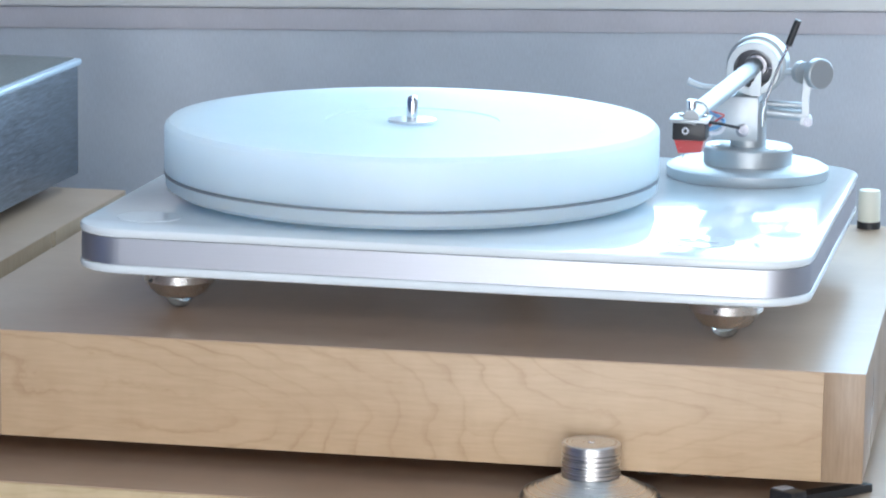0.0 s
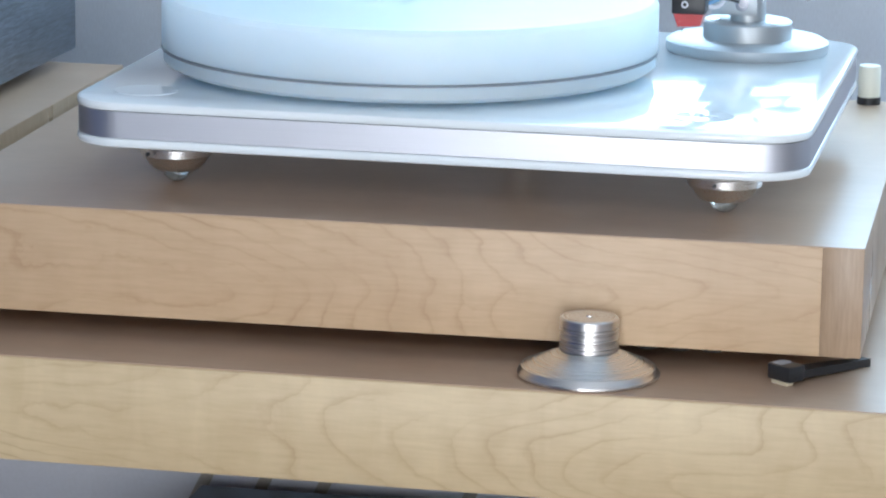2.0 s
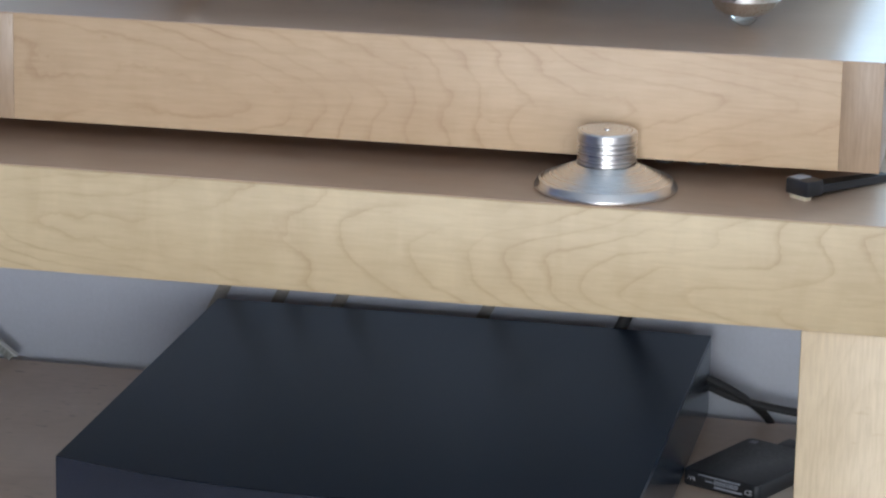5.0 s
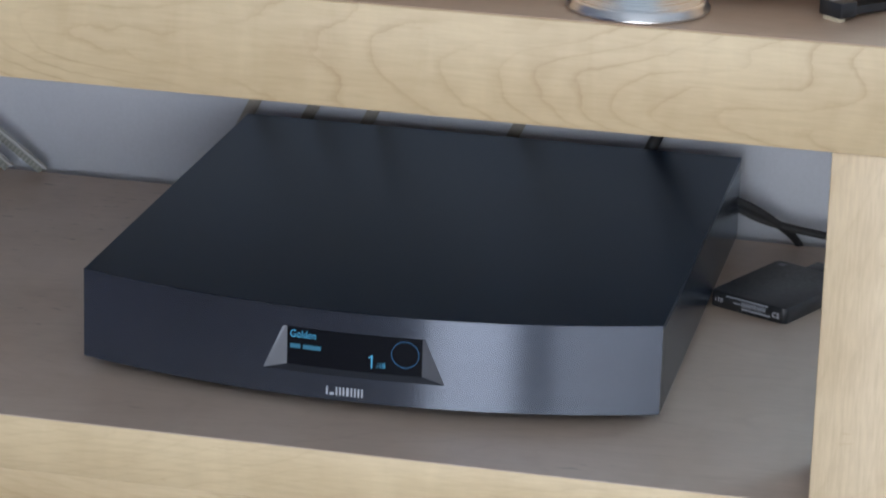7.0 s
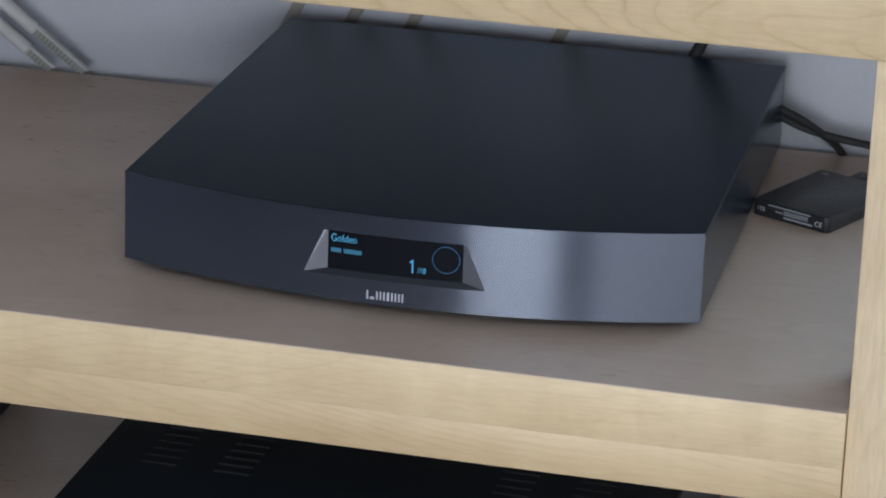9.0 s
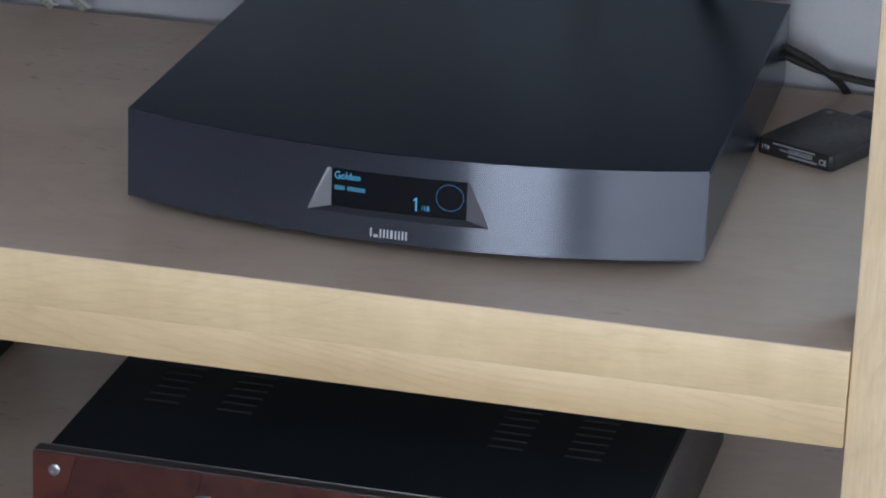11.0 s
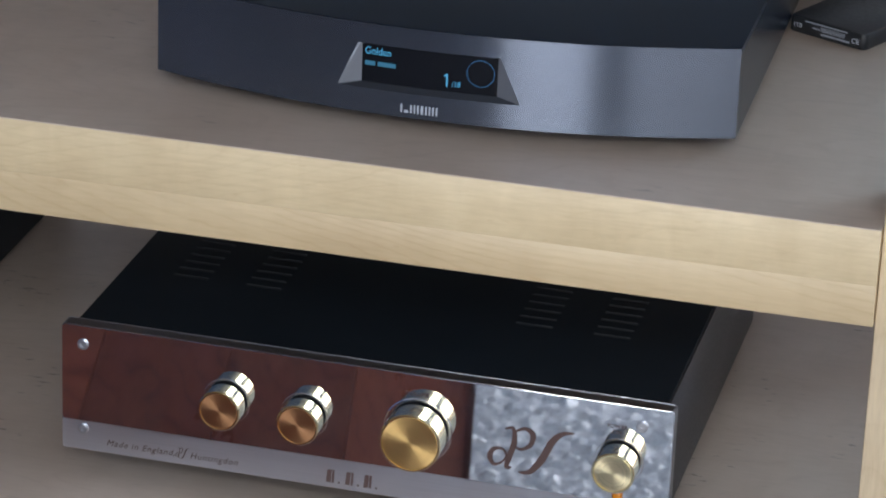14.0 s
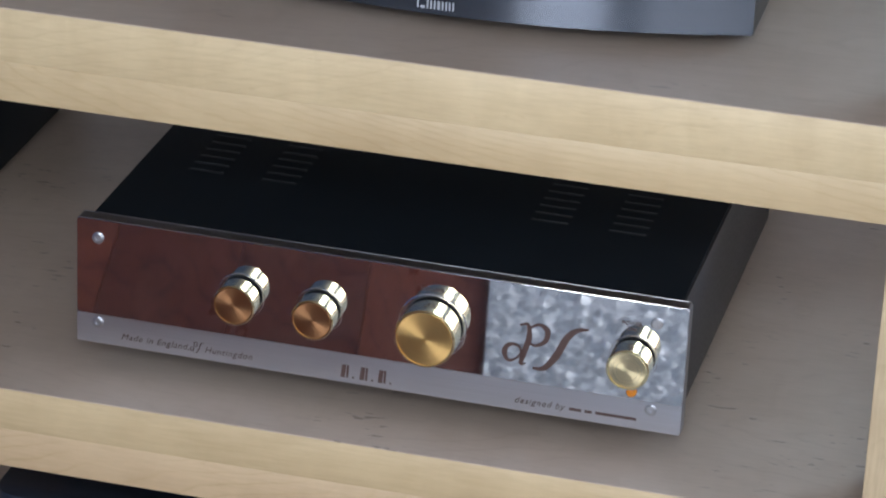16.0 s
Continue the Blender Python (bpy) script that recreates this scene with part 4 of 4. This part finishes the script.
part("ring_mark", on_screen(moved(ring, Matrix.Rotation(radians(90), 4, "X")), 0.2036, LZ + 0.0312), RING_BLUE, disp, "thin blue ring")
# maker's mark: plain upright bars
mark = bmesh.new()
u = 0.0
for w in (0.0010, 0.0026, 0.0010, 0.0010, 0.0010, 0.0016, 0.0010, 0.0010, 0.0010, 0.0010):
    box(u, u + w, -0.0002, 0.0003, 0, 0.0016 if w > 0.002 else 0.0052, bm=mark)
    u += w + 0.0011
part("maker_mark", moved(mark, Matrix.Translation((0.1575, bow(0.167) + 0.0001, LZ + 0.0032)) @ Matrix.Rotation(math.asin((0.167 - LW / 2) / RAD), 4, "Z")), PRINT_GREY, lum, "pale grey maker's mark")
for fx in (0.05, LW - 0.05):
    for fy in (0.05, LD - 0.04):
        part("foot", moved(lathe([(0, 0), (0.014, 0), (0.015, 0.001), (0.015, LZ + 0.0005), (0, LZ + 0.0005)], 24), Matrix.Translation((fx, fy, 0))), RUBBER, lum)

# portable drive
dk = thing("portable_drive", 0.3460, 0.3145, 0.0, -25, "small black portable drive lying on maple shelf", "hard drive", size=0.92)
part("case", rounded_slab(0, 0.0626, 0, 0.0885, 0.0, 0.0118, 0.0045, 0.0012), BLACK, dk)
part("logo_spot", box(0.006, 0.011, 0.078, 0.083, 0.0118, 0.0120), EDGE_STEEL, dk)
part("size_text", moved(lettering("1TB", 0.0042, 0.0001), Matrix.Translation((0.004, -0.0001, 0.0045))), PALE_PRINT, dk, "white print")
part("mark_text", moved(lettering("CE", 0.0052, 0.0001), Matrix.Translation((0.0515, -0.0001, 0.0038))), PALE_PRINT, dk, "white print")
bars = bmesh.new()
for k in range(16):
    box(0.0265 + k * 0.00125, 0.0265 + k * 0.00125 + 0.0006, -0.0002, 0.0002, 0.0052, 0.0085, bm=bars)
box(0.0135, 0.048, -0.0002, 0.0002, 0.0095, 0.0104, bm=bars)
box(0.0195, 0.0255, -0.0002, 0.0002, 0.0060, 0.0068, bm=bars)
box(0.0265, 0.050, -0.0002, 0.0002, 0.0028, 0.0040, bm=bars)
part("print_bars", bars, PRINT_GREY, dk, "white print bars")
part("plug", moved(box(0.022, 0.040, 0.087, 0.106, 0.002, 0.0115, 0.002), Matrix()), BLACK, dk)

cb = thing("black_cable", 0.36, 0.44, 0.0, 0, "two black cables crossing behind the streamer", "cable")
o = Vector((-0.36, -0.44, 0))
part("cord", tube([Vector(q) + o for q in ((0.330, 0.43, 0.040), (0.345, 0.43, 0.036), (0.362, 0.432, 0.028), (0.376, 0.441, 0.016), (0.384, 0.452, 0.0050), (0.390, 0.460, -0.0100), (0.394, 0.4625, -0.0400), (0.396, 0.4625, -0.0900))], 0.0027, 10), RUBBER, cb)
part("cord", tube([Vector(q) + o for q in ((0.330, 0.436, 0.033), (0.345, 0.437, 0.028), (0.362, 0.439, 0.021), (0.382, 0.44, 0.0165), (0.410, 0.44, 0.0130), (0.4445, 0.438, 0.0100))], 0.0027, 10), RUBBER, cb)
cb2 = thing("power_cable", 0.285, 0.449, 0.0, 0, "thick black cable hanging behind the streamer", "cable")
part("cord", tube([(0.066, 0, 0.2), (0.027, 0, 0.12), (-0.003, -0.002, 0.06), (-0.018, -0.01, 0.02), (-0.020, -0.03, 0.004)], 0.0042, 12), RUBBER, cb2)
for sx in (0.0, 0.042, 0.0845, 0.1875):
    st = thing("hanging_strap", 0.616 + 1.008 * (sx - 0.616), 0.4708, 0.0, 0, "taupe woven strap hanging down the grey panel", "strap", "straps on the panel")
    part("webbing", moved(box(-0.0046, 0.0046, -0.0012, 0.0012, -0.2, 0.2, 0.0005), Matrix(((1, 0, 0.5, -0.0285), (0, 1, 0, 0), (0, 0, 1, 0), (0, 0, 0, 1)))), TAUPE, st)
# folded white frame leaning at the back of the middle shelf
fr = thing("white_folding_frame", -0.2, 0.44, 0.0, 0, "white metal folding frame leaning against the panel", "frame")
slope = Matrix.Translation((-0.018, 0.0065, 0.046)) @ Matrix.Rotation(radians(-53), 4, "Y")
for bx, z_end, z_low in ((0.0070, -0.032, -0.078), (-0.0085, -0.037, -0.058)):
    arm_bar = [Vector((bx, -0.0005, z_end)), Vector((bx, -0.0005, 0.075))]
    part("bar", moved(tube(arm_bar, 0.0047, 20), slope), WEB_PALE, fr, "round-ended white side bar")
    part("bar_cap", moved(lathe([(0, -0.0020), (0.0025, -0.0016), (0.0041, -0.0004), (0.0046, 0.0010)], 20, close=False), slope @ Matrix.Translation((bx, -0.0005, z_end))), WEB_PALE, fr)
    strip = part("webbing", moved(box(bx - 0.0034, bx + 0.0018, -0.002, 0.002, z_low, z_end, 0.0006), slope), WEB_GREY, fr, "grey-green woven strip")
    part("edge_rail", moved(box(bx + 0.0019, bx + 0.0036, -0.0026, 0.002, z_low - 0.002, z_end, 0.0005), slope), WEB_PALE, fr, "thin pale edge rail")
    for k in range(int((z_end - z_low) / 0.0032)):
        part("stitch", moved(box(bx - 0.0033, bx + 0.0017, -0.0025, -0.0019, z_low + 0.0012 + 0.0032 * k, z_low + 0.0026 + 0.0032 * k, 0.0002), slope), WEB_DARK, strip)

# ---- preamplifier on the lower shelf ----
ear = thing("preamplifier", -0.033, 0.0452, S3, -0.5, "black preamplifier with chromed front and brass knobs", "preamplifier")
EZ = -0.1599 - S3
T, B = EZ + 0.0122, EZ - 0.0715
L, Rr = -0.0140, 0.3665
STRIP = EZ - 0.0515


def front_slab(x0, x1, z0, z1, y0, y1, r):
    out = []
    for cx_, cz_, a0 in ((x1 - r, z1 - r, 0), (x0 + r, z1 - r, 90), (x0 + r, z0 + r, 180), (x1 - r, z0 + r, 270)):
        for i in range(6):
            a = radians(a0 + 18 * i)
            out.append((cx_ + r * math.cos(a), cz_ + r * math.sin(a)))
    return prism(out, -y1, -y0, to=Matrix.Rotation(radians(90), 4, "X"))


part("front_plate", front_slab(L, Rr, B, T, 0.0012, 0.0105, 0.0025), EDGE_STEEL, ear, "thick steel front plate")
part("mirror_panel", front_slab(L + 0.0004, Rr - 0.0004, STRIP, T - 0.0004, 0.0, 0.0013, 0.0022), MIRROR_PLATE, ear, "mirror-polished chrome panel")
part("satin_strip", front_slab(L + 0.0004, Rr - 0.0004, B + 0.0004, STRIP - 0.0001, -0.0002, 0.0013, 0.0015), SATIN_STRIP, ear, "satin metal strip with engraved writing")
# bright strips laid on the plate's two edges as their highlights
part("edge_glint", box(L + 0.002, Rr - 0.002, -0.0004, 0.0008, T - 0.0005, T + 0.0002, 0.0002), CHROME, ear, "bright strip drawn as the front edge's highlight")
part("edge_glint", box(L + 0.002, Rr - 0.002, 0.0099, 0.0107, T - 0.0005, T + 0.0002, 0.0002), SATIN_STRIP, ear, "bright strip drawn as the rear edge's highlight")
case = part("case", box(-0.0073, 0.3600, 0.0105, 0.328, B + 0.0025, T - 0.0008, 0.001), CASE_BLACK, ear, "black powder-coated case")
part("side_cheek", box(0.3600, 0.3612, 0.0105, 0.327, B + 0.003, T - 0.002, 0.0004), CASE_SIDE, ear, "dark grey side")
# vent slots
for vx in (0.0370, 0.0850, 0.2594, 0.3085):
    for k in range(6):
        vy = 0.0945 + 0.0114 * k
        part("vent_slot", moved(box(-0.0115, 0.0115, -0.0008, 0.0008, -0.0003, 0.00025, 0.0002), Matrix.Translation((vx, vy, T - 0.0008))), SLOT, case)
        # paler sliver beside each slot, drawn as the highlight on its edge
        part("slot_glint", moved(box(-0.0112, 0.0112, 0.0008, 0.0011, -0.0003, 0.00035), Matrix.Translation((vx, vy, T - 0.0008))), SLOT_GLINT, case)
for sx in (0.0, 0.3478):
    for sz in (EZ, EZ - 0.0568):
        part("socket_screw", moved(lathe([(0, 0), (0.0036, 0), (0.0036, 0.0008), (0.0028, 0.0014), (0.0016, 0.0014), (0.0014, 0.0006), (0, 0.0006)], 24), pose(sx, 0, sz, 90)), SCREW_STEEL, ear, "small steel socket screw")


def knob(x, z, r, long, face):
    """A brass knob that stands a little off the plate on its shaft."""
    at = pose(x, 0, z, 90)
    gap = 0.0028
    k = part("knob", moved(lathe([(r - 0.0010, gap + 0.0008), (r, gap + 0.0012), (r, long - 0.0008), (r - 0.0006, long), (r - 0.0013, long), (r - 0.0016, long - 0.0007), (0, long - 0.0007)], 72, close=False), at), GOLD, ear, "polished brass knob", smooth=18)
    # knob's underside coloured black for the shade in the gap
    part("shade_disc", moved(lathe([(0, gap), (r - 0.0004, gap), (r - 0.0004, gap + 0.0010), (0, gap + 0.0010)], 48), at), BLACK, k, "black disc drawn as the shade behind the knob")
    part("shaft", moved(lathe([(0.003, 0), (0.003, gap + 0.0002)], 16), at), BLACK, k)
    part("bezel", moved(lathe([(r * 0.9, 0.0), (r * 1.14, 0.0), (r * 1.13, 0.0004), (r * 1.11, 0.0007), (r * 1.03, 0.0007), (r * 1.02, 0.0003), (r * 0.9, 0.0003)], 64, close=False), at), CHROME, k, "thin chrome seat ring", smooth=18)
    part("knob_face", lathe([(0, 0), (r - 0.0017, 0), (r - 0.0017, 0.0003), (0, 0.0003)], 48), face, k, "spun brass knob face", at=pose(x, -(long - 0.0008), z, 90))
    return k


knob(0.0920, -0.1837 - S3, 0.0131, 0.0160, FLOOR_REFLECT_FACE)
knob(0.1414, -0.1853 - S3, 0.0131, 0.0160, FLOOR_REFLECT_FACE)
knob(0.2122, -0.1841 - S3, 0.0187, 0.0195, GOLD_FACE)
knob(0.3352, -0.1843 - S3, 0.0129, 0.0185, PALE_REFLECT_FACE)
part("volume_text", moved(lettering("VOLUME", 0.0036, 0.0001, align="CENTER"), Matrix.Translation((0.2112, -0.0004, -0.1614 - S3))), BROWN_PRINT, ear)
part("power_text", moved(lettering("POWER", 0.0036, 0.0001, align="CENTER"), Matrix.Translation((0.3330, -0.0004, -0.1635 - S3))), BROWN_PRINT, ear)
part("on_text", moved(lettering("ON", 0.0038, 0.0001, align="CENTER"), Matrix.Translation((0.3330, -0.0004, -0.1672 - S3))), BROWN_PRINT, ear)
part("indicator_lamp", moved(lathe([(0, 0), (0.0033, 0), (0.0033, 0.001), (0.0024, 0.0024), (0, 0.003)], 24), pose(0.3355, 0, -0.2068 - S3, 90)), AMBER, ear, "small amber indicator lamp")
tz = STRIP - 0.0145
part("origin_text", moved(lettering("Made in England,", 0.0058, 0.0001, shear=0.3, spacing=1.12), Matrix.Translation((0.0150, -0.0004, tz))), BROWN_PRINT, ear)
part("place_text", moved(lettering("Huntingdon", 0.0058, 0.0001, shear=0.3, spacing=1.12), Matrix.Translation((0.0690, -0.0004, tz))), BROWN_PRINT, ear)
part("design_text", moved(lettering("designed by", 0.0058, 0.0001, shear=0.3, spacing=1.12), Matrix.Translation((0.2645, -0.0004, tz))), BROWN_PRINT, ear)
bars = bmesh.new()
for a, b in ((0.2985, 0.3060), (0.3080, 0.3125), (0.3145, 0.3395)):
    box(a, b, -0.0004, 0.0001, tz + 0.0004, tz + 0.0022, bm=bars)
part("name_bars", bars, BROWN_PRINT, ear, "brown bars of print")
# maker's mark on the strip: upright bars and dots
mk = bmesh.new()
for a, w in ((0.1560, 0.0036), (0.1595, 0.0018), (0.1680, 0.0036), (0.1715, 0.0018), (0.1795, 0.0036), (0.1830, 0.0018)):
    prism([(a, 0), (a + w * 0.8, 0), (a + w, 0.0085), (a + w * 0.25, 0.0085)], 0, 0.0004, mk, Matrix.Translation((0, -0.0001, tz - 0.0016)) @ Matrix.Rotation(radians(90), 4, "X"))
    if w < 0.002:
        box(a + w + 0.0022, a + w + 0.0034, -0.0005, -0.0001, tz - 0.0016, tz - 0.0004, bm=mk)
part("maker_mark", mk, BROWN_PRINT, ear, "dark brown maker's mark")


def ribbon(points, widths, bm):
    """A flat stroke of changing width in the front's plane."""
    n = len(points)
    path = []
    for i in range(n - 1):
        p0, p1, p2, p3 = points[max(i - 1, 0)], points[i], points[i + 1], points[min(i + 2, n - 1)]
        for k in range(8):
            t = k / 8
            path.append(tuple(0.5 * (2 * b + (c - a) * t + (2 * a - 5 * b + 4 * c - d) * t * t + (3 * b - a - 3 * c + d) * t ** 3) for a, b, c, d in zip(p0, p1, p2, p3)) + (widths[i] + (widths[i + 1] - widths[i]) * t,))
    path.append((*points[-1], widths[-1]))
    left, right = [], []
    for i, (x, z, w) in enumerate(path):
        a, b = path[max(i - 1, 0)], path[min(i + 1, len(path) - 1)]
        d = Vector((b[0] - a[0], b[1] - a[1])).normalized()
        left.append(bm.verts.new((x - d.y * w / 2, -0.0003, z + d.x * w / 2)))
        right.append(bm.verts.new((x + d.y * w / 2, -0.0003, z - d.x * w / 2)))
    for i in range(len(path) - 1):
        bm.faces.new((left[i], left[i + 1], right[i + 1], right[i]))


lg = bmesh.new()
gx, gz = 0.2565, -0.1975 - S3
k = 0.001
ribbon([(gx + 12 * k, gz + 1 * k), (gx + 9 * k, gz + 9 * k), (gx + 3 * k, gz + 9 * k), (gx + 0.5 * k, gz + 4 * k), (gx + 3 * k, gz - 1 * k), (gx + 8 * k, gz + 1 * k), (gx + 12 * k, gz + 8 * k)], [1.2 * k, 1.2 * k, 2.6 * k, 3.4 * k, 2 * k, 1.2 * k, 1.2 * k], lg)
ribbon([(gx + 9 * k, gz + 23 * k), (gx + 14 * k, gz + 24 * k), (gx + 15 * k, gz + 15 * k), (gx + 12 * k, gz + 4 * k), (gx + 11 * k, gz - 2 * k), (gx + 14 * k, gz - 1.5 * k)], [0.8 * k, 2 * k, 3.6 * k, 3.6 * k, 2.4 * k, 0.6 * k], lg)
ribbon([(gx + 15 * k, gz + 22 * k), (gx + 21 * k, gz + 25 * k), (gx + 26 * k, gz + 22 * k), (gx + 25 * k, gz + 15 * k), (gx + 19 * k, gz + 11 * k), (gx + 14 * k, gz + 13 * k)], [1 * k, 2.2 * k, 3.6 * k, 3 * k, 1.6 * k, 0.8 * k], lg)
ribbon([(gx + 18 * k, gz - 4 * k), (gx + 25 * k, gz - 3 * k), (gx + 32 * k, gz + 6 * k), (gx + 38 * k, gz + 19 * k), (gx + 44 * k, gz + 25 * k), (gx + 51 * k, gz + 26.5 * k)], [0.8 * k, 3.2 * k, 4.6 * k, 4.4 * k, 3 * k, 0.6 * k], lg)
little = lg.copy()
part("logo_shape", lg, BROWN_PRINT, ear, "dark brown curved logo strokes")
part("small_logo_shape", moved(little, Matrix.Translation((0.0600, -0.0002, tz)) @ Matrix.Diagonal((0.17, 1, 0.24, 1)) @ Matrix.Translation((-gx, 0, -gz))), BROWN_PRINT, ear, "small dark brown curved strokes")
for fx in (0.03, 0.325):
    for fy in (0.05, 0.28):
        part("foot", moved(lathe([(0, 0), (0.014, 0), (0.016, 0.002), (0.016, B + 0.0045), (0, B + 0.0045)], 24), Matrix.Translation((fx, fy, 0))), RUBBER, ear)

bk = thing("black_component", -0.383, 0.30, S3, 0, "plain black component case on the lower shelf", "hi-fi component")
part("case", box(-0.16, 0.19, -0.12, 0.15, 0.008, 0.10, 0.002), CASE_BLACK, bk)
for fx in (-0.13, 0.16):
    for fy in (-0.09, 0.12):
        part("foot", moved(lathe([(0, 0), (0.012, 0), (0.012, 0.0085), (0, 0.0085)], 20), Matrix.Translation((fx, fy, 0))), RUBBER, bk)

pa = thing("power_amplifier", 0.13, 0.21, S4, 0, "navy-black power amplifier with rounded corners under the shelf", "amplifier")
part("case", rounded_slab(-0.2235, 0.22, -0.197, 0.2, 0.012, 0.14, 0.018, 0.002), NAVY, pa)
for fx in (-0.18, 0.18):
    for fy in (-0.15, 0.16):
        part("foot", moved(lathe([(0, 0), (0.015, 0), (0.015, 0.0125), (0, 0.0125)], 20), Matrix.Translation((fx, fy, 0))), RUBBER, pa)

# ---- the floor before the rack ----
random.seed(4)
rug = bmesh.new()
GX, GY = 480, 220
grid = [[rug.verts.new((1.8 * i / GX, 0.82 * j / GY, 0.014 + 0.002 * noise.noise((i * 0.17, j * 0.17, 0)) + 0.007 * noise.noise((i * 0.34, j * 0.75, 3)) + 0.002 * random.random())) for j in range(GY + 1)] for i in range(GX + 1)]
for i in range(GX):
    for j in range(GY):
        rug.faces.new((grid[i][j], grid[i + 1][j], grid[i + 1][j + 1], grid[i][j + 1]))
solid("rug", rug, RUG_MAT, "pale grey shaggy rug on the dark floor", "rug", kind="", at=pose(-0.088, -1.218, Z0 + FLOOR, 0, 0, -13))

# unseen stand, made up to reflect as a dark band in the streamer
tri = thing("tripod", 0.625, -1.40, FLOOR, 0, "made-up black stand, unseen, for the streamer's dark reflected band", "tripod")
part("column", lathe([(0, 0.12), (0.04, 0.12), (0.04, 0.80), (0.05, 0.805), (0.05, 0.825), (0, 0.825)], 24), BLACK, tri)
for k in range(3):
    a = radians(30 + 120 * k)
    part("leg", tube([(0.035 * math.cos(a), 0.035 * math.sin(a), 0.75), (0.07 * math.cos(a), 0.07 * math.sin(a), 0.022)], (0.017, 0.011), 14), BLACK, tri)

# unseen slab, added so the streamer's left front reflects dark blue
dark_slab = rounded_slab(-1.9, 0.12, -3.2, -1.28, 0.0, 0.012, 0.03, 0.003)
solid("rug", dark_slab, DARK_SLAB, "unseen dark blue slab added to darken the streamer's reflection", "rug", kind="", at=pose(0, 0, Z0 + FLOOR))
